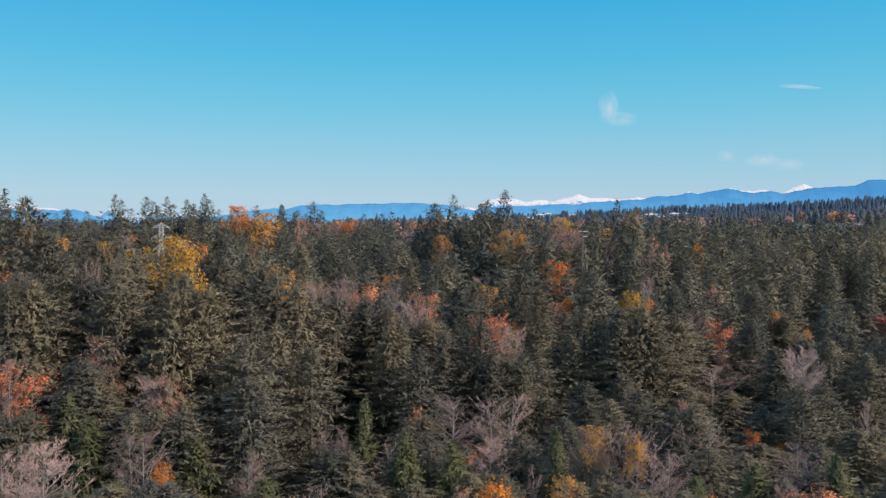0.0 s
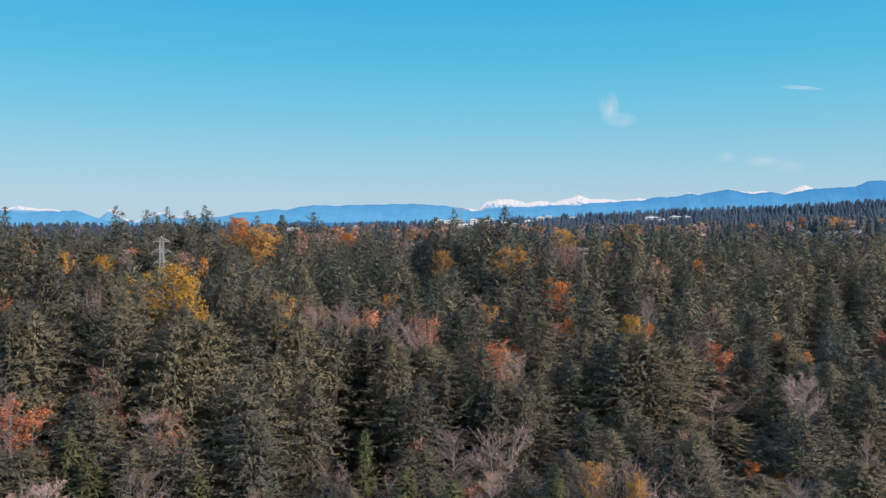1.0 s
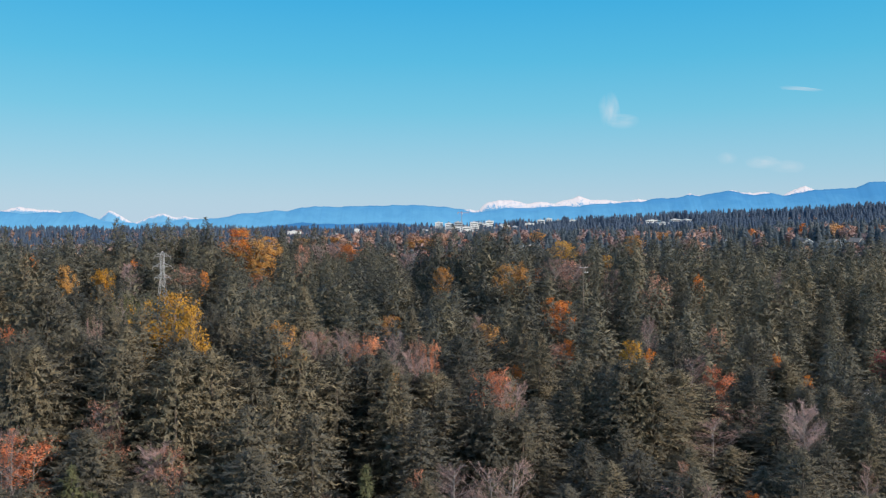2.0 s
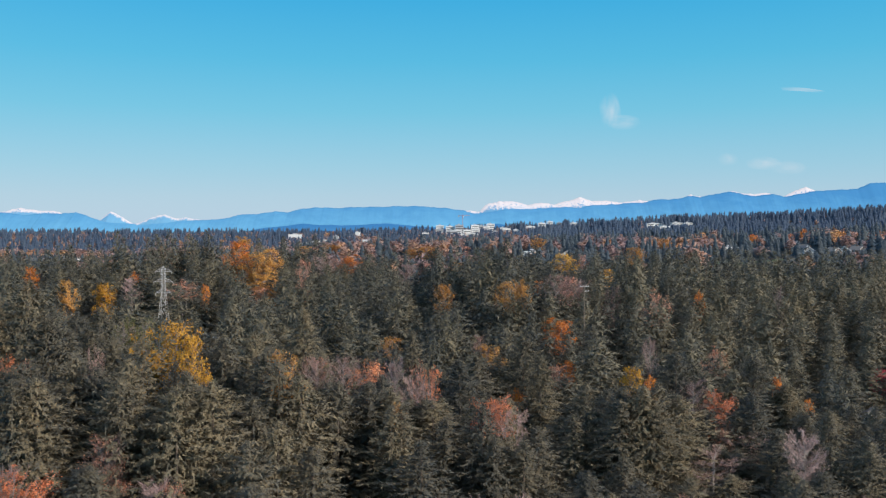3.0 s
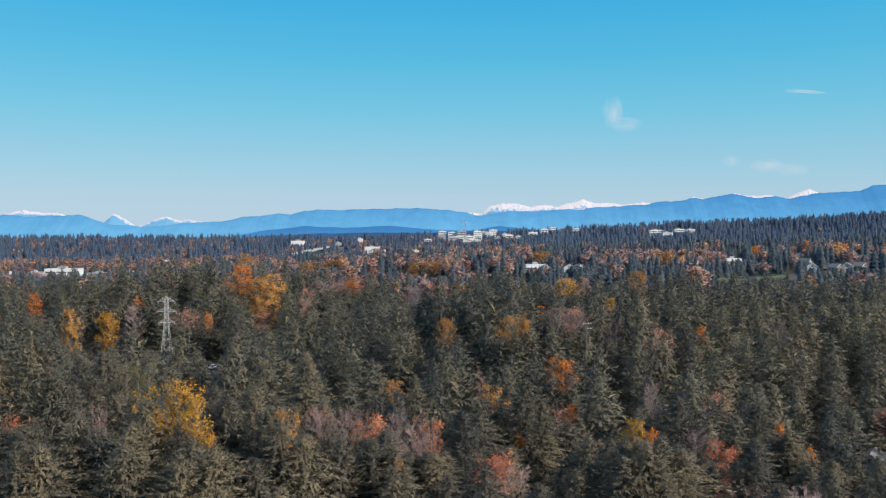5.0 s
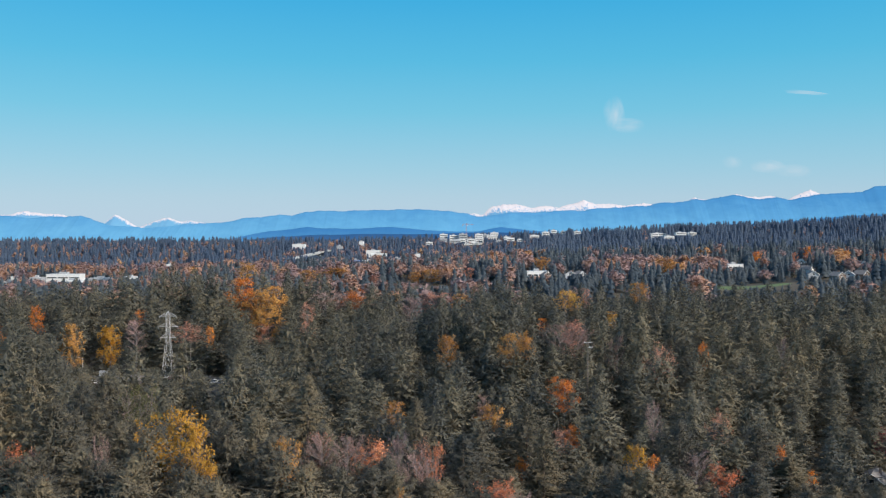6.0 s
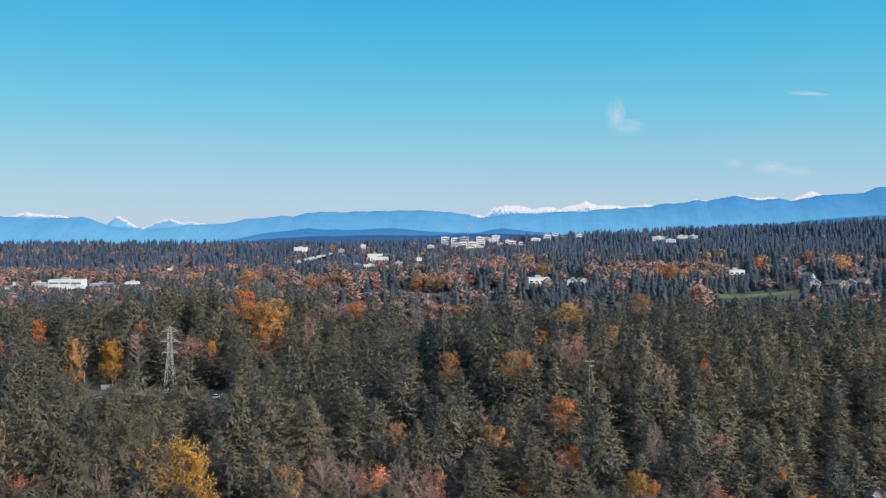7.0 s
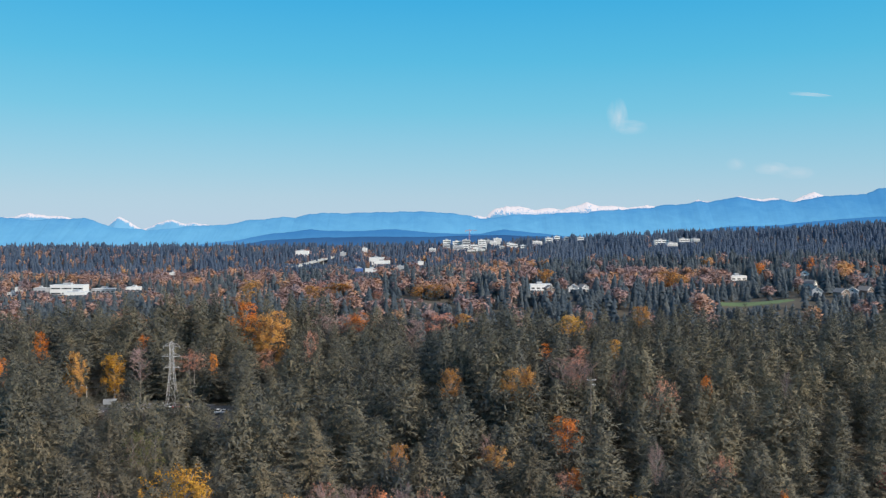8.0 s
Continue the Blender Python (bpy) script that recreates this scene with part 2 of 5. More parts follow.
# ---- mesh helpers ----
def tri_mesh(name, verts, tris, material, tint=None, normals=None):
    me = bpy.data.meshes.new(name)
    v = np.asarray(verts, dtype=np.float32)
    f = np.asarray(tris, dtype=np.int32)
    me.vertices.add(len(v))
    me.vertices.foreach_set("co", v.ravel())
    me.loops.add(f.size)
    me.loops.foreach_set("vertex_index", f.ravel())
    me.polygons.add(len(f))
    me.polygons.foreach_set("loop_start", np.arange(0, f.size, 3, dtype=np.int32))
    if tint is not None:
        at = me.attributes.new("tint", "FLOAT", "POINT")
        at.data.foreach_set("value", np.asarray(tint, dtype=np.float32))
    me.materials.append(material)
    me.update(calc_edges=True)
    me.validate()
    if normals is not None:
        me.polygons.foreach_set("use_smooth", np.ones(len(me.polygons), dtype=bool))
        me.normals_split_custom_set_from_vertices(np.asarray(normals, dtype=np.float32))
    return me


def part(name, bm, material, parent, label=""):
    me = bpy.data.meshes.new(name)
    bm.to_mesh(me)
    bm.free()
    me.materials.append(material)
    ob = new(name, me)
    ob.parent = parent
    return tagged(ob, label)


def child(name, me, parent, label=""):
    ob = new(name, me)
    ob.parent = parent
    return tagged(ob, label)


def box(bm, x0, x1, y0, y1, z0, z1, bevel=0.0):
    made = bmesh.ops.create_cube(bm, size=1.0)["verts"]
    for v in made:
        v.co = Vector(((x0 + x1) / 2 + v.co.x * (x1 - x0), (y0 + y1) / 2 + v.co.y * (y1 - y0), (z0 + z1) / 2 + v.co.z * (z1 - z0)))
    if bevel:
        edges = {e for v in made for e in v.link_edges}
        bmesh.ops.bevel(bm, geom=list(edges), offset=bevel, segments=2, affect="EDGES", profile=0.5)
    return bm


def boxed(*limits, bevel=0.0):
    return box(bmesh.new(), *limits, bevel=bevel)


def bar(bm, a, b, r, sides=4, r2=None):
    """A straight bar between two points."""
    a, b = Vector(a), Vector(b)
    m = Matrix.Translation((a + b) / 2) @ (b - a).to_track_quat("Z", "Y").to_matrix().to_4x4()
    bmesh.ops.create_cone(bm, cap_ends=True, segments=sides, radius1=r, radius2=r if r2 is None else r2, depth=(b - a).length, matrix=m)
    return bm


def smooth(a):
    a = np.clip(a, 0.0, 1.0)
    return a * a * (3 - 2 * a)


# ---- the lie of the land ----
def ground(x, y):
    x, y = np.asarray(x, dtype=float), np.asarray(y, dtype=float)
    side = x / np.maximum(np.abs(y), 60.0)
    near = np.interp(y, (-400, 60, 100, 150, 200, 280, 330, 420, 520, 610, 740, 900, 1200),
                     (-24, -22, -19, -14, -11, -5, 4, 7, 14, 20, 19, 20, 18))
    near = near - 5.0 * smooth((x - 20) / 80) * (1 - smooth((y - 240) / 90))
    near = near + 6.0 * smooth((side - 0.33) / 0.1) * smooth((y - 520) / 80)
    near = near - 17.0 * smooth((-0.10 - side) / 0.17) * smooth((y - 470) / 260)
    floor_far = np.interp(side, (-0.5, -0.15, -0.06, 0.08, 0.2, 0.32, 0.55), (1, 6, 10, 18, 24, 28, 34))
    ridge = np.interp(side, (-0.6, -0.3, -0.1, 0.1, 0.17, 0.28, 0.41, 0.56), (24, 23, 24, 36, 43, 51, 60, 75))
    near = near + (floor_far - near) * smooth((y - 760) / 400)
    far = near + (ridge - near) * smooth((y - 1200) / 440)
    far = far + (-60 - far) * smooth((y - 1780) / 500)
    bumps = 1.5 * np.sin(x * 0.021 + 1.3) * np.cos(y * 0.017) + 0.8 * np.sin(x * 0.06 + y * 0.045)
    return far + bumps * smooth((y - 80) / 60) * 0.8


def ground_at(x, y):
    return float(ground(x, y))


ys = np.concatenate((np.linspace(-350, 80, 12), np.linspace(90, 700, 110), np.geomspace(710, 4960, 90)))
us = np.linspace(-1, 1, 121)
gx = us[None, :] * (260 + 0.78 * np.abs(ys))[:, None]
gy = np.repeat(ys[:, None], len(us), 1)
gz = ground(gx, gy)
nr, nc = gx.shape
a = (np.arange(nr - 1)[:, None] * nc + np.arange(nc - 1)[None, :]).ravel()
tris = np.concatenate((np.stack((a, a + 1, a + nc + 1), 1), np.stack((a, a + nc + 1, a + nc), 1)))
land = tagged(new("ground", tri_mesh("ground", np.stack((gx, gy, gz), 2).reshape(-1, 3), tris, FLOOR)),
              "brown forest floor with leaf litter under the trees", "ground", kind="structure")
land.data.polygons.foreach_set("use_smooth", np.ones(len(tris), dtype=bool))


def draped(name, outline, material, label, category, lift=0.12, step=4.0, inside=None):
    """A sheet that follows the ground: outline gives x from, x to, y from, y to; inside trims it to a shape."""
    x0, x1, y0, y1 = outline
    nx, ny = max(2, int((x1 - x0) / step)), max(2, int((y1 - y0) / step))
    xs, yy = np.meshgrid(np.linspace(x0, x1, nx), np.linspace(y0, y1, ny))
    keep = np.ones(xs.shape, dtype=bool) if inside is None else inside(xs, yy)
    zz = ground(xs, yy) + np.where(keep, lift, -0.6)
    i = (np.arange(ny - 1)[:, None] * nx + np.arange(nx - 1)[None, :]).ravel()
    t = np.concatenate((np.stack((i, i + 1, i + nx + 1), 1), np.stack((i, i + nx + 1, i + nx), 1)))
    ob = new(name, tri_mesh(name, np.stack((xs, yy, zz), 2).reshape(-1, 3), t, material))
    return tagged(ob, label, category, kind="structure")


# ---- the distance: ranges of hills and mountains ----
def mountain_range(name, label, far, summits, material, rough, seed, base=-40.0, deep=260.0, columns=1400):
    """summits: bearing (sideways over ahead) and height of the crest; between them it breaks up into lesser peaks, spurs run down its front."""
    rng = np.random.default_rng(seed)
    s = np.array(summits)
    u = np.linspace(s[0, 0], s[-1, 0], columns)
    crest = np.interp(u, s[:, 0], s[:, 1])
    for k in range(7):
        knots = np.linspace(u[0], u[-1], int(26 * 1.75 ** k))
        crest = crest + rough * 0.68 ** k * np.interp(u, knots, rng.uniform(-1, 1, len(knots)))
    rows_n = 22
    v = np.linspace(0, 1, rows_n)
    spur = np.zeros((rows_n, columns))
    for k in range(5):
        knots = np.linspace(u[0] - 0.1, u[-1] + 0.1, int(22 * 1.8 ** k))
        heights = rng.uniform(0, 1, len(knots))
        for row in range(rows_n):
            spur[row] += np.interp(u + 0.012 * (1 - v[row]) * math.sin(3 * k + 1), knots, heights) * 0.6 ** k
    h = base + (crest[None, :] - base) * (v[:, None] ** 1.1)
    h = h - (spur - 1.2) * 1.6 * rough * (np.sin(v * math.pi) ** 0.8)[:, None]
    y = far - deep * (1 - v[:, None]) + (spur - 1.2) * 60 * (1 - v[:, None])
    y, h = np.vstack((y, y[-1:] + 60)), np.vstack((h, h[-1:] - 160))
    x = u[None, :] * np.repeat(np.full((rows_n + 1, 1), far), columns, 1)
    i = (np.arange(rows_n)[:, None] * columns + np.arange(columns - 1)[None, :]).ravel()
    t = np.concatenate((np.stack((i, i + 1, i + columns + 1), 1), np.stack((i, i + columns + 1, i + columns), 1)))
    ob = new(name, tri_mesh(name, np.stack((x, y, h), 2).reshape(-1, 3), t, material, np.maximum(crest[None, :] - h, 0).ravel()))
    ob.data.polygons.foreach_set("use_smooth", np.ones(len(t), dtype=bool))
    return tagged(ob, label, "mountains", kind="structure")


# slope colours with the blue of the air between painted in
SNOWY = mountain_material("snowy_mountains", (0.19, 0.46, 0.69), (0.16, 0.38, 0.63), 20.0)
BLUE = mountain_material("haze_blue_foothills", (0.150, 0.425, 0.68), (0.070, 0.27, 0.55), 0.0, 30.0, 260.0)
LOW = mountain_material("haze_blue_low_hills", (0.080, 0.265, 0.52), (0.050, 0.205, 0.455), 0.0, 0.0, 60.0)
PLAIN = mountain_material("haze_blue_plain", (0.045, 0.135, 0.30), (0.028, 0.095, 0.24), 0.0, 0.0, 60.0)
mountain_range("snowy_range", "far snow-capped mountain range above haze-blue foothills", 4800.0, (
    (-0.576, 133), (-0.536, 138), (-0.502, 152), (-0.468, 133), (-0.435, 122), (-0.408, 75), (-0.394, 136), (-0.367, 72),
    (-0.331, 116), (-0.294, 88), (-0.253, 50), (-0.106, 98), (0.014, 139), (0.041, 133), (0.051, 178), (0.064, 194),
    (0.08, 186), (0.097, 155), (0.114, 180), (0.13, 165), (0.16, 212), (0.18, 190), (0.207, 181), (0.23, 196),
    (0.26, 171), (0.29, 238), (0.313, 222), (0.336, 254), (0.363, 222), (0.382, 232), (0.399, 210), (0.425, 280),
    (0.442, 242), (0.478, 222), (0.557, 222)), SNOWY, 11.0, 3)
mountain_range("blue_range", "wooded foothills in painted blue haze before the snowy range", 4600.0, (
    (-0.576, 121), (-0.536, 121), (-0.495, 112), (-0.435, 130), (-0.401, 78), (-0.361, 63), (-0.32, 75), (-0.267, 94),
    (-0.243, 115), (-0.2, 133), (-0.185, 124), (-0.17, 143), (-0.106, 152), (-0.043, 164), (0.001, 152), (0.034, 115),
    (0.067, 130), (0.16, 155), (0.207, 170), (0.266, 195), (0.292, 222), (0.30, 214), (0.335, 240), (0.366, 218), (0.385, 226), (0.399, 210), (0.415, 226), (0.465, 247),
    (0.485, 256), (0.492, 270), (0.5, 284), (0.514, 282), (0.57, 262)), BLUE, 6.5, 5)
mountain_range("low_hills", "low wooded hills in painted dark blue haze beyond the town", 4250.0, (
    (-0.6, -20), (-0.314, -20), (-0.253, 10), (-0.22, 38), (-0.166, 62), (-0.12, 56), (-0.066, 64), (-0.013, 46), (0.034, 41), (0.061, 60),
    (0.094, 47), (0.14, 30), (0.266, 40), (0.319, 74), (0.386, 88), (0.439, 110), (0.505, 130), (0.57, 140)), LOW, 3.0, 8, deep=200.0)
mountain_range("wooded_plain", "wooded plain in painted dark blue haze before the low hills", 3700.0, (
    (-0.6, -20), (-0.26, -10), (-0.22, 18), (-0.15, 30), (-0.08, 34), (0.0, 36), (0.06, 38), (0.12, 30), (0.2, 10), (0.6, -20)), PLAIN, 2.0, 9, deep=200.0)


# ---- trees ----
UP = np.array((0.0, 0.0, 1.0))


class Geo:
    """Collects triangles."""

    def __init__(self):
        self.v, self.f = [], []

    def sliver(self, p, tip, width):
        """One pointed spray of needles from p to its tip."""
        d = tip - p
        s = np.array((-d[1], d[0], 0.0))
        n0 = math.hypot(s[0], s[1])
        s = s / n0 * width / 2 if n0 > 1e-6 else np.array((width / 2, 0.0, 0.0))
        n = len(self.v)
        self.v += [p - s, p + s, tip]
        self.f.append((n, n + 1, n + 2))

    def leaf(self, c, rng, size):
        """A single leaf cluster, turned at random but rather flat."""
        a, b = rng.normal(0, 1, 3), rng.normal(0, 1, 3)
        a[2] *= 0.5
        b[2] *= 0.5
        a *= size / np.linalg.norm(a)
        b *= size / np.linalg.norm(b)
        n = len(self.v)
        self.v += [c - a * 0.5, c + b * 0.5, c + a * 0.5 - b * 0.25]
        self.f.append((n, n + 1, n + 2))

    def tube(self, points, radii, sides=4):
        points = [np.asarray(p, dtype=float) for p in points]
        n = len(self.v)
        for i, p in enumerate(points):
            d = points[min(i + 1, len(points) - 1)] - points[max(i - 1, 0)]
            d = d / (np.linalg.norm(d) + 1e-9)
            a = np.cross(d, (0.3, 0.9, 0.2))
            a = a / (np.linalg.norm(a) + 1e-9)
            b = np.cross(d, a)
            for k in range(sides):
                w = 2 * math.pi * k / sides
                self.v.append(p + radii[i] * (math.cos(w) * a + math.sin(w) * b))
        for i in range(len(points) - 1):
            for k in range(sides):
                q, r = n + i * sides + k, n + i * sides + (k + 1) % sides
                self.f += [(q, r, r + sides), (q, r + sides, q + sides)]

    def twig(self, p, q, width):
        d = q - p
        s = np.cross(d, (0.37, -0.61, 0.7))
        s = s / (np.linalg.norm(s) + 1e-9) * width / 2
        n = len(self.v)
        self.v += [p - s, p + s, q]
        self.f.append((n, n + 1, n + 2))

    def mesh(self, name, material):
        return tri_mesh(name, self.v, self.f, material)

    def soft(self, centre=None, face=0.6):
        """Vertices, faces and normals of foliage: it faces outward and takes the light as a whole, not spray by spray."""
        v, f = np.array(self.v), np.array(self.f)
        a, b, c = v[f[:, 0]], v[f[:, 1]], v[f[:, 2]]
        fn = np.cross(b - a, c - a)
        fn /= np.linalg.norm(fn, axis=1)[:, None] + 1e-9
        out = (a + b + c) / 3 - (np.zeros(3) if centre is None else np.array(centre))
        if centre is None:
            out[:, 2] = 0
        out /= np.linalg.norm(out, axis=1)[:, None] + 1e-9
        out[:, 2] += 0.45 if centre is None else 0.25
        back = (fn * out).sum(1) < 0
        f[back] = f[back][:, ::-1]
        fn[back] *= -1
        n = np.zeros_like(v)
        for k in range(3):
            np.add.at(n, f[:, k], out * 0.65 + fn * face)
        n /= np.linalg.norm(n, axis=1)[:, None] + 1e-9
        return v, f, n

    def leafy(self, name, material, centre=None):
        v, f, n = self.soft(centre)
        return tri_mesh(name, v, f, material, None, n)


def fir_geo(rng, height, radius, cone, gap, per, step, size, clear=0.15):
    """A fir: whorls of boughs that spread in flat fans of needle sprays, a spire over `cone` metres above a broad crown."""
    lean = rng.normal(0, 0.012, 2)
    levels, d = [], 0.45
    while d < height * (1 - clear):
        levels.append(d)
        d += gap * (0.36 + 0.64 * min(1.0, d / 8.0)) * rng.uniform(0.7, 1.3)
    below = np.repeat(levels, per)
    nb = len(below)
    below = np.clip(below + rng.normal(0, 0.3 * gap, nb), 0.3, None)
    ang = np.tile(np.arange(per) * 6.2832 / per, len(levels)) + np.repeat(rng.uniform(0, 6.2832, len(levels)), per) + rng.normal(0, 0.25, nb)
    ph = rng.uniform(0, 6.2832, 3)
    lobe = 1 + 0.16 * np.sin(2 * ang + ph[0] + 0.22 * below) + 0.15 * np.sin(3 * ang + ph[1] - 0.4 * below) + 0.13 * np.sin(1.7 * below + ph[2])
    reach = radius * np.minimum(1.0, below / cone) ** 0.72 * (1 + 0.12 * np.clip(below / cone - 1, 0, 1)) * lobe * rng.uniform(0.66, 1.14, nb) + 0.1 + 0.1 * size
    reach = np.where(rng.uniform(0, 1, nb) < 0.07, reach * 1.22, reach)
    lift = np.interp(below, (0, 2.5, 7, 18), (0.40, 0.42, 0.34, 0.20)) + rng.normal(0, 0.14, nb)
    n = np.maximum(3, np.ceil(reach * 0.8 / step)).astype(int) * 2
    of = np.repeat(np.arange(nb), n)
    k = np.arange(len(of)) - np.repeat(np.cumsum(n) - n, n)
    r, a = reach[of], ang[of]
    u = np.clip(0.2 + 0.8 * (k // 2 + rng.uniform(0, 1, len(of))) / (n[of] / 2), 0, 1)
    out = np.stack((np.cos(a), np.sin(a), 0 * a), 1)
    side = np.stack((-np.sin(a), np.cos(a), 0 * a), 1)
    z = height - below[of]
    p = out * (r * u)[:, None] + side * rng.normal(0, 0.05, len(of))[:, None]
    p[:, 0] += lean[0] * z
    p[:, 1] += lean[1] * z
    p[:, 2] += z + lift[of] * r * u - 0.17 * r * u * u + rng.normal(0, 0.07, len(of))
    ln = np.clip(0.42 * r * (1.25 - u), 0.40 * size, 1.2 * size) * rng.uniform(0.65, 1.3, len(of))
    turn = np.where(k % 2 == 0, 1, -1) * rng.uniform(0.35, 1.15, len(of)) * (1.1 - 0.5 * u)
    d = out * np.cos(turn)[:, None] + side * np.sin(turn)[:, None]
    tip = p + d * ln[:, None]
    tip[:, 2] += ln * rng.normal(0.10, 0.42, len(of))
    w = np.cross(d, UP) * (ln * rng.uniform(0.11, 0.19, len(of)))[:, None]
    w[:, 2] += ln * rng.normal(0, 0.07, len(of))
    v = np.stack((p - w, p + w, tip), 1).reshape(-1, 3)
    f = np.arange(len(v)).reshape(-1, 3)
    # the dense inner foliage: steep coarse sprays close to the stem
    ni = int(nb * 2.0)
    b = height * (1 - clear) * rng.uniform(0.02, 1, ni)
    a = rng.uniform(0, 6.2832, ni)
    rr = (radius * np.minimum(1.0, b / cone) ** 0.72 * rng.uniform(0.08, 0.62, ni))
    q = np.stack((np.cos(a) * rr + lean[0] * (height - b), np.sin(a) * rr + lean[1] * (height - b), height - b), 1)
    t = a + rng.normal(0, 1.0, ni)
    ln = np.clip(0.9 * rr + 0.4, 0.4, 1.35 * size) * rng.uniform(0.7, 1.2, ni)
    d = np.stack((np.cos(t), np.sin(t), rng.normal(-0.2, 0.7, ni)), 1)
    w = np.stack((-np.sin(t), np.cos(t), rng.normal(0, 0.5, ni)), 1) * (0.19 * ln)[:, None]
    inner = np.stack((q - w, q + w, q + d * ln[:, None]), 1).reshape(-1, 3)
    fi = len(v) + np.arange(len(inner)).reshape(-1, 3)
    crown, trunk = Geo(), Geo()
    top = np.array((lean[0] * height, lean[1] * height, height))
    for i in range(6):
        t = i * 1.05
        crown.sliver(top - UP * rng.uniform(0.9, 1.6) + np.array((math.cos(t), math.sin(t), 0)) * 0.2, top + UP * 0.25 * (i == 0), 0.3)
    m = len(v) + len(inner)
    crown.f = [tuple(q + m for q in t) for t in crown.f]
    crown.v = np.concatenate((v, inner, crown.v))
    crown.f = np.concatenate((f, fi, crown.f))
    r = 0.011 * height
    trunk.tube([(0, 0, -1.0), (lean[0] * height * 0.5, lean[1] * height * 0.5, height * 0.5), top - UP * 0.5], [r * 1.25, r * 0.8, 0.03], 6)
    return crown, trunk


def far_fir_geo(rng, height, radius, tiers, sides, sprays):
    """A fir far away: ragged skirts of boughs, one over another, frayed by single sprays."""
    g = Geo()
    bulge = rng.uniform(0.75, 1.25, sides)
    round_top = rng.uniform(0.5, 0.7)
    for i in range(tiers):
        below = height * 0.9 * ((i + 1) / tiers) ** 0.9
        hang = height / tiers * rng.uniform(1.3, 1.7)
        n = len(g.v)
        g.v.append(UP * min(height, height - below + hang) + rng.normal(0, 0.12, 3))
        turn = rng.uniform(0, 6.283)
        for k in range(2 * sides):
            w = turn + 3.14159 * k / sides + rng.normal(0, 0.12)
            reach = radius * (below / height) ** round_top * bulge[(k // 2 + i) % sides] * (rng.uniform(0.9, 1.15) if k % 2 else rng.uniform(0.5, 0.75))
            g.v.append(np.array((math.cos(w) * reach, math.sin(w) * reach, height - below + (-0.5 if k % 2 else 0.7) * rng.uniform(0.3, 1.2))))
        g.f += [(n, n + 1 + k, n + 1 + (k + 1) % (2 * sides)) for k in range(2 * sides)]
    for b in range(sprays):
        below = height * 0.92 * ((b + rng.uniform(0, 1)) / sprays) ** 0.8 + 0.3
        ang = b * 2.39996 + rng.normal(0, 0.3)
        reach = radius * (below / height) ** round_top * rng.uniform(0.75, 1.2) + 0.3
        out = np.array((math.cos(ang), math.sin(ang), 0.0))
        g.sliver(UP * (height - below + 0.2 * reach) + out * reach * 0.4, UP * (height - below - rng.uniform(0.1, 0.4) * reach) + out * reach, 0.45 * reach + 0.4)
    return g


def clump_geo(rng, height, width, leaves, size):
    """A broadleaf far away: a stem, a few limbs and a loose head of leaf sprays in uneven lobes."""
    g = Geo()
    g.tube([(0, 0, 0), (0, 0, height * 0.55)], [0.3, 0.12], 3)
    lobes = []
    for k in range(6):
        a = 1.05 * k + rng.uniform(0, 0.8)
        out = width * rng.uniform(0.08, 0.27)
        c = np.array((math.cos(a) * out, math.sin(a) * out, height * (0.78 if k == 0 else rng.uniform(0.42, 0.72))))
        lobes.append((c, width * rng.uniform(0.17, 0.27)))
        g.tube([(0, 0, height * 0.3), c], [0.12, 0.04], 3)
    for i in range(leaves):
        c, rad = lobes[i % 6]
        n = rng.normal(0, 1, 3)
        n /= np.linalg.norm(n)
        p = c + n * rad * (1.0, 1.0, 1.15) * rng.uniform(0.35, 1.0) ** 0.6
        p[2] = min(p[2], height)
        g.leaf(p, rng, size * rng.uniform(0.7, 1.5))
    return g


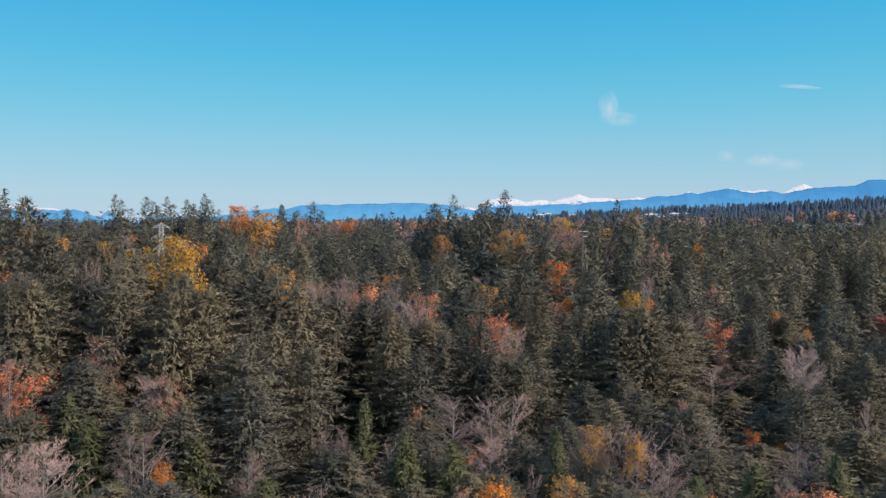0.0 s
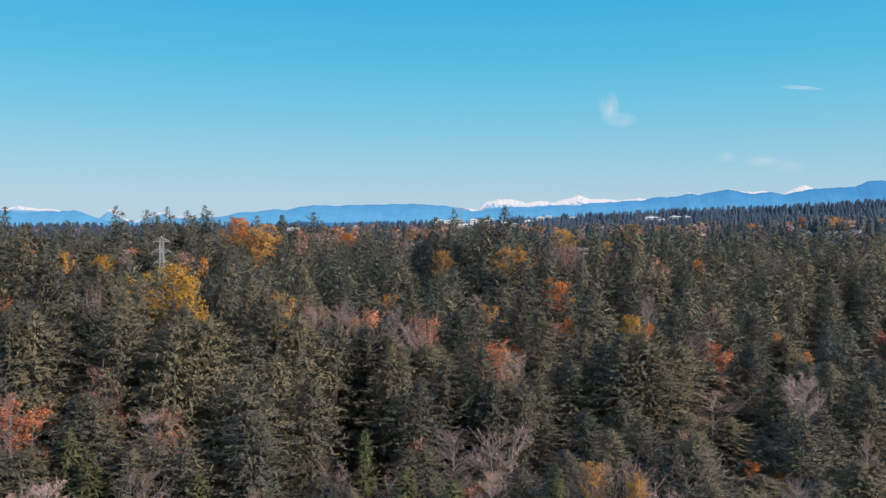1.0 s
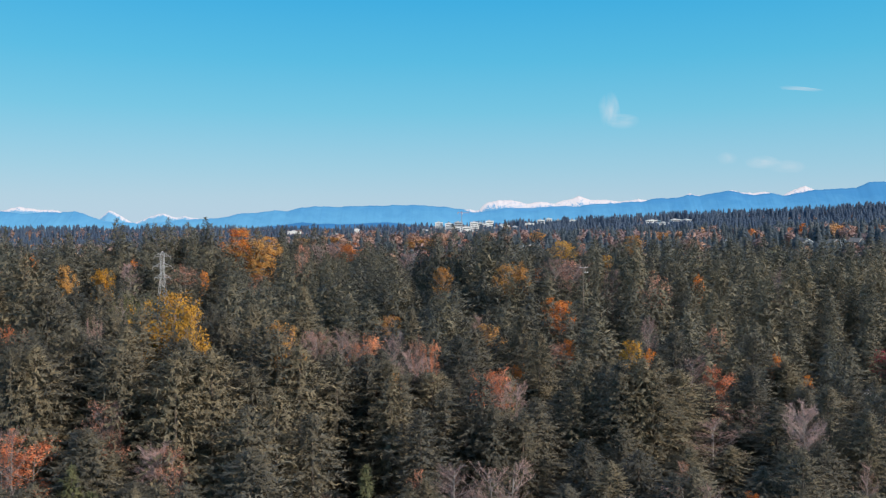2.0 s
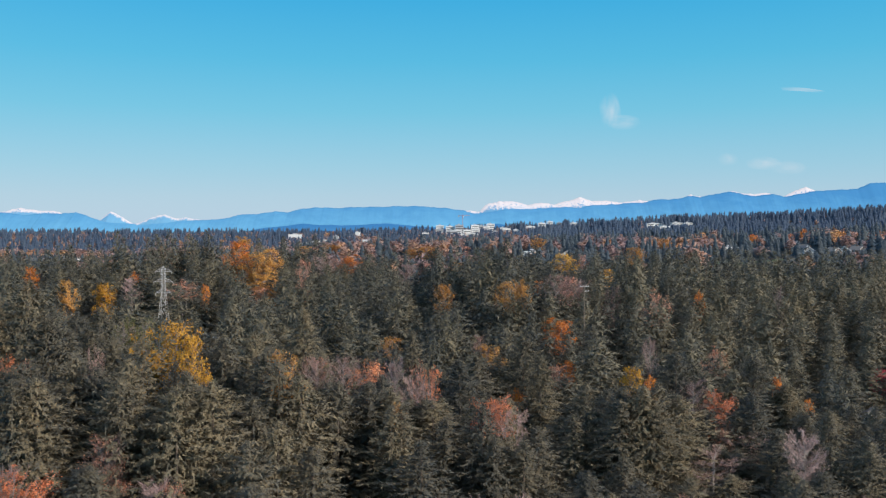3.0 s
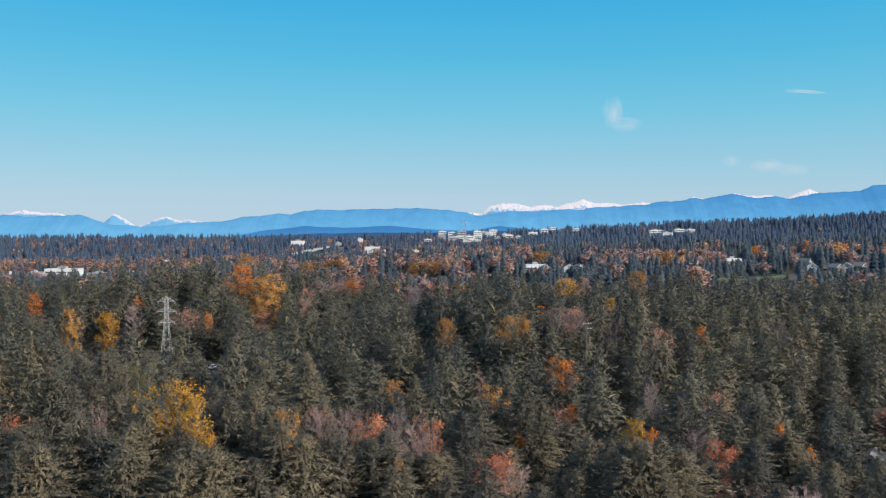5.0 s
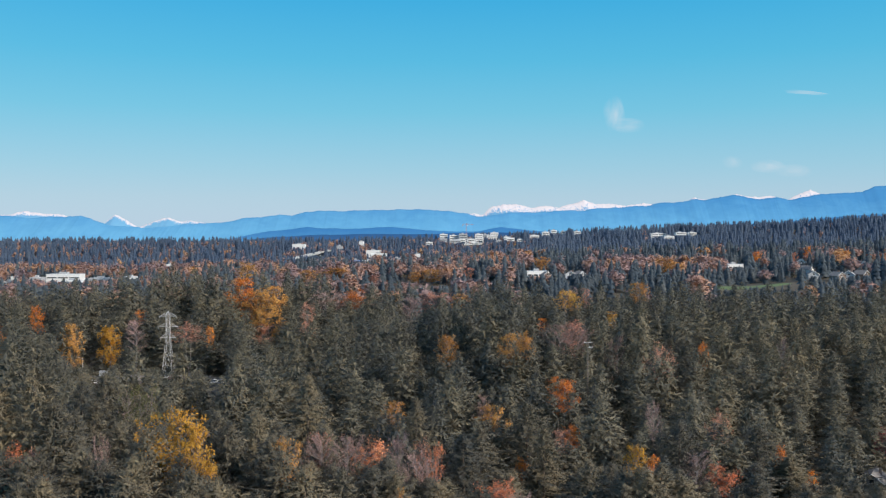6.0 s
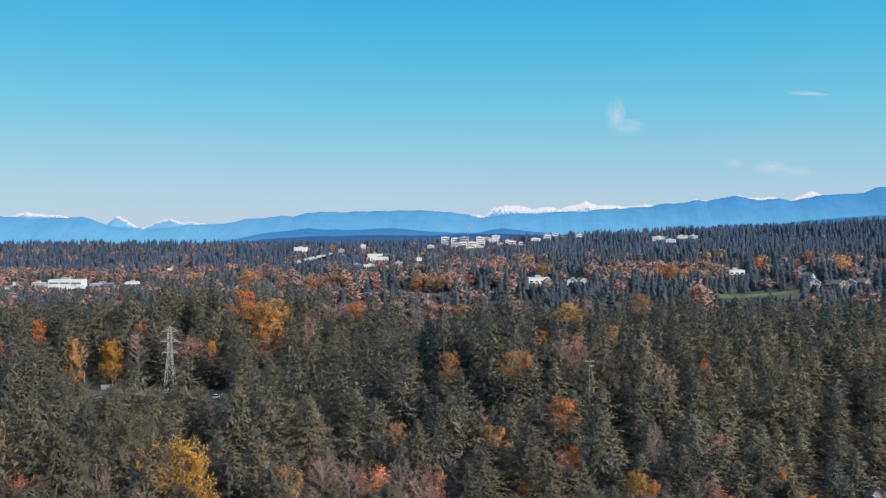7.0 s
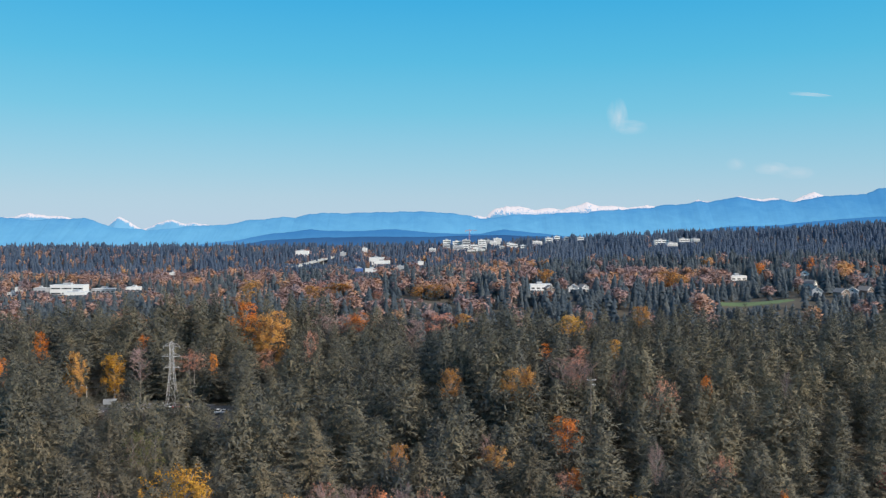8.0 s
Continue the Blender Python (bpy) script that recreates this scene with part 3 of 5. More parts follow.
def broadleaf_geo(rng, height, width, stems, limbs, twig_n, leaves, leaf_size, upright, crown_from=0.3):
    """A broadleaf: stems, limbs and branches as tapered tubes, fine twigs, and, where it still has them, leaves."""
    wood, twigs, head = Geo(), Geo(), Geo()
    ends = []
    for s in range(stems):
        a = 6.283 * s / stems + rng.uniform(0, 1)
        spread = width * 0.16 * (stems > 1) * rng.uniform(0.4, 1.2)
        foot = np.array((math.cos(a), math.sin(a), 0)) * 0.25 * (stems > 1)
        mid = foot + np.array((math.cos(a) * spread, math.sin(a) * spread, height * 0.45)) + rng.normal(0, 0.25, 3)
        tip = mid + np.array((math.cos(a) * spread * 0.8, math.sin(a) * spread * 0.8, height * 0.5 * rng.uniform(0.85, 1.05))) + rng.normal(0, 0.3, 3)
        tip[2] = min(tip[2], height)
        r = 0.0075 * height / math.sqrt(stems) * 1.25
        wood.tube([foot - UP * 0.6, foot * 0.4 + mid * 0.6, mid, (mid + tip) / 2, tip], [r * 1.2, r * 0.85, r * 0.65, r * 0.4, 0.03], 5)
        for i in range(max(2, limbs // stems)):
            u = rng.uniform(crown_from, 0.97)
            b = foot + (mid - foot) * u / 0.5 if u < 0.5 else mid + (tip - mid) * (u - 0.5) / 0.5
            w = a + i * 2.4 + rng.normal(0, 0.4)
            shape = math.sin(math.pi * (0.30 + 0.66 * (u - crown_from) / (1 - crown_from))) ** 0.8
            ln = width * 0.5 * shape * rng.uniform(0.7, 1.15) + 0.6
            rise_by = upright * rng.uniform(0.6, 1.3)
            d = np.array((math.cos(w), math.sin(w), rise_by))
            e1 = b + d * ln * 0.5 + rng.normal(0, 0.15, 3)
            e2 = e1 + (d + UP * 0.25 * upright) * ln * 0.5 + rng.normal(0, 0.2, 3)
            if e2[2] > height:
                # the longer a limb leans out, the lower it ends
                e2[2] = height - rng.uniform(0, 0.6) - 0.9 * math.hypot(e2[0], e2[1]) * rng.uniform(0.5, 1.0)
                e1[2] = min(e1[2], e2[2])
            wood.tube([b, e1, e2], [r * 0.33, r * 0.2, 0.02], 3)
            for k in range(twig_n):
                q = rng.uniform(0.15, 1.0)
                c = b + (e1 - b) * q * 2 if q < 0.5 else e1 + (e2 - e1) * (q - 0.5) * 2
                td = d * 0.6 + rng.normal(0, 0.62, 3) + UP * (0.35 + 0.4 * upright)
                td /= np.linalg.norm(td)
                tl = rng.uniform(0.35, 0.85) * (0.5 + 0.16 * width)
                t1 = c + td * tl
                t1[2] = min(t1[2], height + 0.3 - 0.5 * math.hypot(t1[0], t1[1]) * rng.uniform(0.5, 1.0))
                twigs.twig(c, t1, 0.05)
                for _ in range(6):
                    c2 = c + (t1 - c) * rng.uniform(0.25, 0.9)
                    t2 = c2 + (td + rng.normal(0, 0.45, 3)) * tl * 0.6
                    twigs.twig(c2, t2, 0.03)
                    ends.append(t2)
                ends.append(t1)
    if leaves and ends:
        pick = [e for e in ends if e[2] > height * crown_from]
        knots = [pick[int(rng.integers(len(pick)))] for _ in range(210)]
        for i in range(leaves):
            c = knots[int(rng.integers(len(knots)))] + rng.normal(0, 0.42, 3) if i % 4 else pick[int(rng.integers(len(pick)))] + rng.normal(0, 0.2, 3)
            c[2] = min(c[2], height + 0.2 - 0.5 * math.hypot(c[0], c[1]) * rng.uniform(0.4, 1.0))
            head.leaf(c, rng, leaf_size * rng.uniform(0.6, 1.3))
    return wood, twigs, head


def thing_of(name, pieces, label, category, group):
    """An empty at the base that carries the pieces: (name, mesh, label)."""
    base = new(name)
    for n, me, lab in pieces:
        child(n, me, base, lab)
    return tagged(base, label, category, group)


def scaled(x, y, z, turn, sx, sz):
    return Matrix.Translation((x, y, z)) @ Matrix.Rotation(turn, 4, "Z") @ Matrix.Diagonal((sx, sx, sz, 1))


def plant(proto, x, y, z, turn, sx, sz, label=""):
    ob = copy_thing(proto, Matrix.Identity(4))
    ob.matrix_basis = scaled(x, y, z, turn, sx, sz)
    return tagged(ob, label)


rng = np.random.default_rng(11)
FIR_H = 34.0
FIR_WORDS = ("tall dark olive-green fir with drooping boughs", "fir tree", "firs of the near wood")
firs, lesser_firs, young_firs, mid_geos = [], [], [], []
CONES = (11, 13, 15, 16, 12, 14, 15, 13)
for i in range(8):
    c, t = fir_geo(rng, FIR_H, rng.uniform(6.4, 7.8), CONES[i], 0.66, 7, 0.25, 0.68)
    firs.append(thing_of("fir_tree", (("trunk", t.mesh("trunk", BARK), "grey-brown bark"), ("crown", c.leafy("crown", NEEDLES), "")), *FIR_WORDS))
for i in range(6):
    c, t = fir_geo(rng, FIR_H, rng.uniform(6.2, 7.5), CONES[i], 0.84, 7, 0.40, 0.82)
    lesser_firs.append(thing_of("fir_tree", (("trunk", t.mesh("trunk", BARK), "grey-brown bark"), ("crown", c.leafy("crown", NEEDLES), "")), *FIR_WORDS))
for i in range(3):
    c, t = fir_geo(rng, 14.0, rng.uniform(2.6, 3.1), (7, 8, 9)[i], 0.45, 6, 0.25, 0.6)
    young_firs.append(thing_of("young_fir_tree", (("trunk", t.mesh("trunk", BARK), "grey-brown bark"), ("crown", c.leafy("crown", YOUNG), "")),
                               "young yellow-green conifer below the taller trees", "fir tree", "young conifers of the slope"))
for i in range(7):
    c, t = fir_geo(rng, FIR_H, rng.uniform(6.2, 7.6), CONES[i], 1.2, 6, 0.74, 1.3)
    mid_geos.append(c.soft())
back_geos = []
for i in range(7):
    c, t = fir_geo(rng, FIR_H, rng.uniform(6.0, 7.4), CONES[i], 1.6, 6, 1.05, 1.7)
    back_geos.append(c.soft())
tier_geos = []
for i in range(6):
    c = far_fir_geo(rng, 25.0, rng.uniform(5.6, 7.2), 7, 4, 26)
    tier_geos.append(c.soft(None, 0.35))
tiny_geos = []
for i in range(5):
    c = far_fir_geo(rng, 25.0, rng.uniform(5.8, 7.6), 5, 4, 8)
    tiny_geos.append(c.soft(None, 0.3))
clump_geos = []
for i in range(5):
    g = clump_geo(rng, 15.0, 11.0, 300, 1.5)
    clump_geos.append(g.soft((0, 0, 6.0), 0.2))
small_clump_geos = []
for i in range(4):
    g = clump_geo(rng, 14.0, 11.0, 100, 2.1)
    small_clump_geos.append(g.soft((0, 0, 6.0)))


def merged(name, geos, places, material, label, category):
    """One mesh of many trees: places holds x, y, z, width factor, height factor."""
    vs, fs, ts, ns, n = [], [], [], [], 0
    for x, y, z, sx, sz in places:
        v, f, m = geos[int(rng.integers(len(geos)))]
        w = rng.uniform(0, 6.283)
        c, s = math.cos(w) * sx, math.sin(w) * sx
        vs.append(np.stack((v[:, 0] * c - v[:, 1] * s + x, v[:, 0] * s + v[:, 1] * c + y, v[:, 2] * sz + z), 1))
        fs.append(f + n)
        c, s = math.cos(w), math.sin(w)
        ns.append(np.stack((m[:, 0] * c - m[:, 1] * s, m[:, 0] * s + m[:, 1] * c, m[:, 2]), 1))
        stand = 0.5 + 0.5 * math.sin(0.021 * x + 2.1 * math.sin(0.012 * y)) * math.cos(0.017 * y + 1.3 * math.sin(0.011 * x))
        ts.append(np.full(len(v), 0.45 * stand + 0.55 * rng.uniform(0, 1)))
        n += len(v)
    ob = new(name, tri_mesh(name, np.concatenate(vs), np.concatenate(fs), material, np.concatenate(ts), np.concatenate(ns)))
    return tagged(ob, label, category, kind="stuff")


# ---- the setting between the woods: meadow, roads, yards ----
draped("meadow", (180.0, 250.0, 585.0, 628.0), GRASS, "mown green meadow among the trees of the valley", "meadow", 0.15, 2.5,
       lambda x, y: ((x - 215) / 30) ** 2 + ((y - 606) / 15) ** 2 < 1.0)
draped("gravel_yard", (-172.0, -96.0, 322.0, 350.0), GRAVEL, "grey gravel yard at the foot of the pylon", "yard", 0.15, 3.0,
       lambda x, y: np.abs(y - 338 - 0.04 * (x + 130)) < 6)
draped("car_park", (-101.0, -80.0, 312.0, 340.0), ASPHALT, "dark asphalt car park among firs", "car park", 0.2, 3.0)


# ---- broadleaf trees: x, y, top, width; the height down to which the crown stands clear, seen from that eye height ----
ORANGE_FAR = [(-185.3, 378, 30, 6.3, 18.1, 56), (-100.4, 355, 24, 3.3, 16.1, 56), (-98.2, 402, 41, 12.3, 28.7, 56),
              (-140.1, 385, 27.7, 7.2, 24.6, 56), (-46.4, 421, 33.6, 10.1, 26.6, 56), (43.4, 392, 22.5, 5.7, 15.7, 76),
              (88.3, 294, 25.9, 3.5, 21.2, 56), (33.2, 248, 20.7, 7.6, 15.1, 56), (33.7, 229, 12.5, 4.6, 8.9, 56), (18.6, 213, 7.3, 3.1, 3.4, 56),
              (45.3, 186, 14.7, 1.7, 12.2, 56), (88.1, 205, 6.8, 2.7, 0.9, 56), (84.6, 215, 10.1, 2.3, 6.6, 56), (-160.9, 300, 29.5, 5.2, 21.4, 76)]
ORANGE_NEAR = [(-74.7, 155, 20.9, 1.3, 19.1, 56), (-37.8, 113, -0.6, 1.7, -2.6, 30), (4.7, 136, -5.7, 2.5, -8.9, 30), (6.7, 104, -0.1, 5, -4.1, 30),
               (33.8, 106, -3.1, 3.3, -4.8, 30), (54.9, 150, -5.8, 1.4, -8.8, 30), (60, 150, -7.3, 1.8, -9.3, 30)]
ORANGE_VALLEY = [(360.1, 850, 45.9, 6.8, 35.2, 76), (423.6, 850, 37.5, 9.1, 26.2, 76), (315.6, 870, 39.4, 8.1, 29.6, 76)]
AMBER_FAR = [(-152, 340, 26.4, 7.7, 10.4, 56), (-85.1, 398, 36.9, 16.5, 13.5, 56), (6.7, 482, 27.6, 9.6, 19.6, 76), (-0, 290, 27.8, 7, 19.1, 56),
             (21.8, 284, 29.4, 7.6, 20.8, 56), (26.1, 283, 30.8, 5.7, 24.7, 56), (94.2, 418, 37.4, 8.9, 28.2, 56), (13, 242, 13.8, 6.5, 8.2, 56),
             (-9.7, 170, 12.7, 1.6, 10.6, 56), (-14.7, 228, 17.7, 5.5, 14.6, 56)]
AMBER_NEAR = [(-31.8, 168, 23.1, 5.4, 20.2, 56), (27.6, 119, 1.6, 3.5, -3, 30), (21.9, 123, 1.3, 4.1, -0.8, 30), (16.2, 112, -2.6, 3.9, -6.7, 30)]
AMBER_VALLEY = [(-12.7, 650, 32.1, 19.9, 12.5, 76), (-26.8, 655, 30, 22.7, 17.7, 76), (-136.3, 567, 41.4, 13.6, 31.1, 76),
                (-102.1, 620, 33.2, 12.4, 20.7, 76), (-85.2, 640, 34.8, 21.3, 25.4, 76), (88.4, 800, 36.4, 14.9, 23.6, 76),
                (192.6, 760, 36.4, 15.2, 16.1, 76), (213.4, 790, 32.2, 21.1, 21.7, 76)]
YELLOW_FAR = [(-138.5, 345, 24.8, 7.8, 8.6, 56), (56.6, 400, 35.5, 9.6, 28.3, 56), (67.3, 350, 29.8, 5.6, 25.2, 56), (41.9, 187, 17, 5, 10.1, 56)]
YELLOW_NEAR = [(-55.2, 168, 29.7, 9.4, 23.8, 56), (-48.8, 163, 26.1, 5, 18.8, 56), (-45.8, 161, 20.1, 4.1, 16, 56), (-18.1, 100, -1.5, 3.3, -2.8, 30)]
RUST_FAR = [(-86, 392, 19.4, 9.4, 8.8, 56), (-106.1, 345, 26.5, 9.2, 21.8, 56), (-56.9, 341, 35.5, 5.9, 22.9, 56),
            (-54.3, 428, 32.1, 11.4, 25.8, 56), (-7.7, 480, 27.5, 19.2, 12.4, 76), (44.5, 303, 29.7, 8.1, 23.6, 56), (56.6, 375, 23.4, 9, 16.3, 76),
            (70.6, 282, 27.3, 7.9, 22.6, 56), (69.7, 430, 33.5, 5.7, 25.7, 76), (31.1, 228, 10.8, 5.8, 5.9, 56), (74.5, 232, 15.2, 4.9, 10.6, 56),
            (63.1, 190, 2.1, 4.1, -2.2, 56), (-29.6, 192, 18.5, 5.9, 15.1, 56), (-5.8, 192, 17.5, 3.1, 13.6, 56)]
RUST_NEAR = [(-81.9, 166, 21.5, 2.4, 19.7, 56), (-57.9, 143, 12.9, 5.1, 8.6, 56), (-55, 142, 7.4, 3.8, 2.1, 30), (-43.4, 134, 6.8, 4.5, 4.1, 30),
             (-4.9, 150, -1.2, 2, -4.2, 30), (7.5, 138, -4.5, 2.9, -6.6, 30), (2.5, 105, -2, 2.4, -4.5, 30), (42.8, 150, 0, 2.6, -1.8, 30)]
RUST_VALLEY = [(-104.9, 700, 30, 18.7, 23.5, 76), (-56.1, 640, 27.6, 11.1, 19, 76), (15.1, 690, 31.7, 15.6, 17.8, 76),
               (45.3, 820, 33.2, 8.7, 22.3, 76), (60.6, 820, 32.1, 7.7, 22.3, 76)]
BARE_FAR = [(-127.8, 345, 27.2, 8.3, 15.6, 56), (-60, 424, 32.9, 16.4, 26.1, 56), (-18.9, 440, 28, 11.7, 11.7, 76), (42.1, 300, 30.3, 12, 20.9, 56),
            (114.9, 291, 27.8, 3.5, 22.5, 56), (58.1, 295, 27.4, 5.9, 18.1, 56), (10.3, 245, 16.5, 4.9, 6.7, 56), (13.3, 172, 10.8, 5.3, 1.5, 56)]
BARE_FAR_MORE = [(56.4, 231, 17.3, 4.3, 10.7, 56), (60.4, 205, 10.6, 8.7, 4.8, 56), (-27.6, 187, 19.2, 8.2, 10.4, 56),
                 (-21.3, 185, 19.4, 8.1, 10.5, 56), (-11.5, 191, 18.3, 6.4, 11.6, 56), (-6.1, 189, 14.3, 7.1, 6.1, 56),
                 (56.3, 176, 1, 13.1, -5.8, 30), (68.4, 190, 1, 7.9, -3.4, 30), (73.8, 172, 3.2, 5, -3.4, 30)]
BARE_NEAR = [(72.1, 168, 6.8, 7.4, 1.5, 56), (-69, 166, 23.7, 2.9, 18.5, 56), (-57.7, 143, 12.5, 5.9, 6.2, 30), (-67.8, 131, 10.9, 5.2, -1.5, 30),
             (-45.5, 135, 7.1, 9.4, -1.3, 30), (-41.9, 115, 3.2, 7.1, -7.7, 30), (-51.8, 109, 2.7, 8.7, -5.8, 30), (-54.7, 106, 2.8, 4.9, -4.8, 30),
             (-27.7, 120, -1.7, 5.1, -9.4, 30), (-19.6, 140, -3.2, 3, -6.9, 30), (-15.8, 132, -0.8, 2.6, -5.7, 30)]
BARE_NEAR_MORE = [(-8.1, 128, -2.9, 6, -10.3, 30), (1.5, 137, 3.1, 7.7, -4.3, 30), (9.9, 140, 2.8, 10.5, -6.9, 30), (7.2, 128, -1.4, 6.3, -9, 30),
                  (26.7, 122, 2, 7.8, -10, 30), (22.3, 124, 1.1, 5.8, -10.7, 30), (30.4, 118, -0.3, 6.6, -8.7, 30), (12.4, 115, -2.1, 3.4, -7.7, 30),
                  (43.1, 141, -1.8, 8.6, -8.2, 30), (46.4, 115, -4.5, 4.1, -7.7, 30), (53.3, 125, -1.7, 5.2, -8, 30),
                  (75.5, 150, -0.2, 3.4, -7.5, 30)]
EMBER_FAR = [(10.3, 175, 13.6, 7.7, 9.8, 56), (65.7, 201, 8.7, 5.6, 1.7, 56), (-17.6, 188, 18.9, 8.3, 15, 56), (-2.6, 191, 15.9, 3.1, 10.1, 56)]
EMBER_NEAR = [(-87, 167, 23.5, 5.1, 19, 56), (-67.2, 134, 9.4, 7.7, 1, 30), (49.7, 112, -3.9, 6.3, -6.7, 30)]
EMBER_VALLEY = [(325.7, 800, 40.8, 4.8, 26.4, 76)]
CRIMSON_FAR = [(132.1, 256, 4.6, 6.1, -4.9, 56)]
OLIVE = [(-81.7, 214, 25.0, 5.5, 14.0, 56), (-80.1, 218, 25.9, 5.5, 14.0, 56), (-75.9, 214, 24.8, 5.0, 13.0, 56)]
WORDS = {
    "orange": ("orange-leaved autumn maple between dark firs", "maple tree", "maple_tree"),
    "yellow": ("yellow-leaved autumn maple between dark firs", "maple tree", "maple_tree"),
    "amber": ("amber-brown leaved autumn maple between dark firs", "maple tree", "maple_tree"),
    "ember": ("half-bare tree with red-orange autumn leaves", "broadleaf tree", "broadleaf_tree"),
    "rust": ("half-bare tree with rust-red autumn leaves", "broadleaf tree", "broadleaf_tree"),
    "crimson": ("crimson-leaved autumn tree beside a house", "broadleaf tree", "broadleaf_tree"),
    "olive": ("slender poplar with olive-green thinning leaves", "poplar tree", "poplar_tree"),
    "bare": ("leafless alder with pinkish-grey twigs", "alder tree", "alder_tree"),
}
# three builds of each kind: one that branches near the ground, one with its crown in the upper half, one with a small head on a long stem
broad = {}
for kind, leaves, size, count in (("orange", 5000, 0.56, 3), ("amber", 5000, 0.54, 3), ("yellow", 5200, 0.56, 3), ("ember", 4600, 0.44, 2), ("rust", 3600, 0.40, 3),
                                  ("crimson", 3600, 0.36, 1), ("olive", 2600, 0.34, 2), ("bare", 0, 0.5, 4)):
    words = WORDS[kind]
    for tall in (0, 1, 2):
        h, w = (18.0, 9.0) if not tall else (32.0, 9.0)
        for i in range(count):
            stems = (1, 2, 1, 2)[i] if tall else ((3, 4, 2, 5)[i] if kind in ("bare", "rust", "ember") else (1, 2, 3)[i])
            wood, twig, head = broadleaf_geo(rng, h, w, stems, 52, 4 if leaves else 17, leaves if tall < 2 else int(leaves * 0.6), size, 0.95 if kind == "bare" else 0.6,
                                               (0.12, 0.30 if kind == "bare" else 0.40, 0.5 if kind == "bare" else 0.62)[tall])
            pieces = [("trunk", wood.mesh("trunk", PALE_BARK), "pale bark"), ("branchwork", twig.mesh("branchwork", TWIGS), "")]
            if leaves:
                pieces.append(("crown", head.leafy("crown", LEAF[kind], (0, 0, h * (0.55, 0.75, 0.85)[tall])), ""))
            ob = thing_of(words[2], pieces, words[0], words[1], kind + " trees of the wood")
            broad.setdefault((kind, tall), []).append([ob, h, w, False])
taken = []
ROWS_OF = (("orange", ORANGE_FAR + ORANGE_NEAR + ORANGE_VALLEY), ("amber", AMBER_FAR + AMBER_NEAR + AMBER_VALLEY), ("yellow", YELLOW_FAR + YELLOW_NEAR), ("rust", RUST_FAR + RUST_NEAR + RUST_VALLEY),
           ("ember", EMBER_FAR + EMBER_NEAR + EMBER_VALLEY), ("bare", BARE_FAR + BARE_FAR_MORE), ("bare", BARE_NEAR + BARE_NEAR_MORE), ("olive", OLIVE), ("crimson", CRIMSON_FAR))
for kind, rows in ROWS_OF:
    for i, (x, y, top, width, low, eye) in enumerate(rows):
        z = ground_at(x, y)
        h = max(top - z, 5.0)
        pool = broad[(kind, int((low - z) / h > 0.42) + int((low - z) / h > 0.7))]
        entry = pool[i % len(pool)]
        proto, ph, pw, placed = entry
        args = (x, y, z - 0.2, rng.uniform(0, 6.283), min(max(width, 2.6), 1.05 * h) / pw, h / ph)
        if placed:
            plant(proto, *args)
        else:
            entry[3] = True
            proto.matrix_basis = scaled(*args)
        taken.append((x, y, 0.5 * width, low + 0.3 * (top - low), eye))
for pool in broad.values():
    for proto, _, _, placed in pool:
        if not placed:
            for ob in (*proto.children_recursive, proto):
                bpy.data.objects.remove(ob)


# ---- firs ----
# the tall spires of the crest, then the ruling firs of each stand: x, y, top
SPIRES = [(-128.2, 246, 41.4), (-85.1, 172, 36.7), (-153.4, 396, 45.5), (-124.8, 356, 43), (-146.4, 450, 46.4), (-127.1, 420, 43.9),
          (-113.7, 404, 46.1), (-66.6, 436, 43.6), (-3.2, 340, 39.5), (3.9, 310, 42.1), (21.6, 297, 43.2), (14.5, 330, 39.2),
          (61.8, 300, 39.9), (56.7, 320, 36.8), (-177.1, 400, 39), (-96.5, 440, 41.7), (-83.9, 440, 41.7)]
FIRS_WEST = [(-193.2, 437, 38), (-180.5, 431, 38.3), (-136.6, 460, 41.7), (-119.4, 453, 39.5), (-217.4, 435, 35.2), (-203, 431, 36),
             (-171.3, 333, 30.4), (-154.8, 336, 30.2), (-124.3, 350, 31.5), (-87.6, 278, 28.5), (-133, 262, 28.8), (-132.3, 281, 28.7),
             (-143.7, 274, 29.4), (-97.5, 263, 27.8), (-91.2, 210, 26.4), (-89.6, 220, 26.5), (-80.7, 183, 25.3), (-69.9, 179, 24.8),
             (-49.8, 182, 24.9), (-70.7, 145, 21.4), (-70.1, 159, 23.4), (-72.9, 142, 21.2), (-56, 145, 21.4),
             (-87.4, 187, 25.9), (-56.8, 133, 19.8), (-47.7, 130, 19.8), (-44.7, 134, 20)]
FIRS_MIDWEST = [(-87.5, 460, 42.3), (-78.3, 460, 39.3), (-58.3, 426, 36.8), (-96.7, 397, 34.9), (-38.8, 415, 36.7), (-30.2, 412, 36.8),
                (-30.7, 368, 33.9), (-25.3, 422, 37.8), (-17.6, 406, 37.1), (-62.6, 335, 31.4), (-43.4, 317, 30.6), (-53.7, 338, 31.6),
                (-52.1, 244, 27.4), (-60.7, 260, 28.2), (-49.4, 274, 28.5), (-60.8, 243, 27.5), (-19, 316, 30.7), (-31.7, 317, 30.6),
                (-37.4, 224, 26), (-35.4, 265, 27.6), (-29, 256, 26.9), (-24.6, 284, 28.5), (-15.3, 270, 27.1), (-41.7, 184, 24.5),
                (-45, 175, 24.3), (-21.2, 167, 16.8), (-15.6, 173, 15.8), (-10.3, 172, 14.2), (-35.5, 169, 23.1), (-29.3, 191, 23.3)]
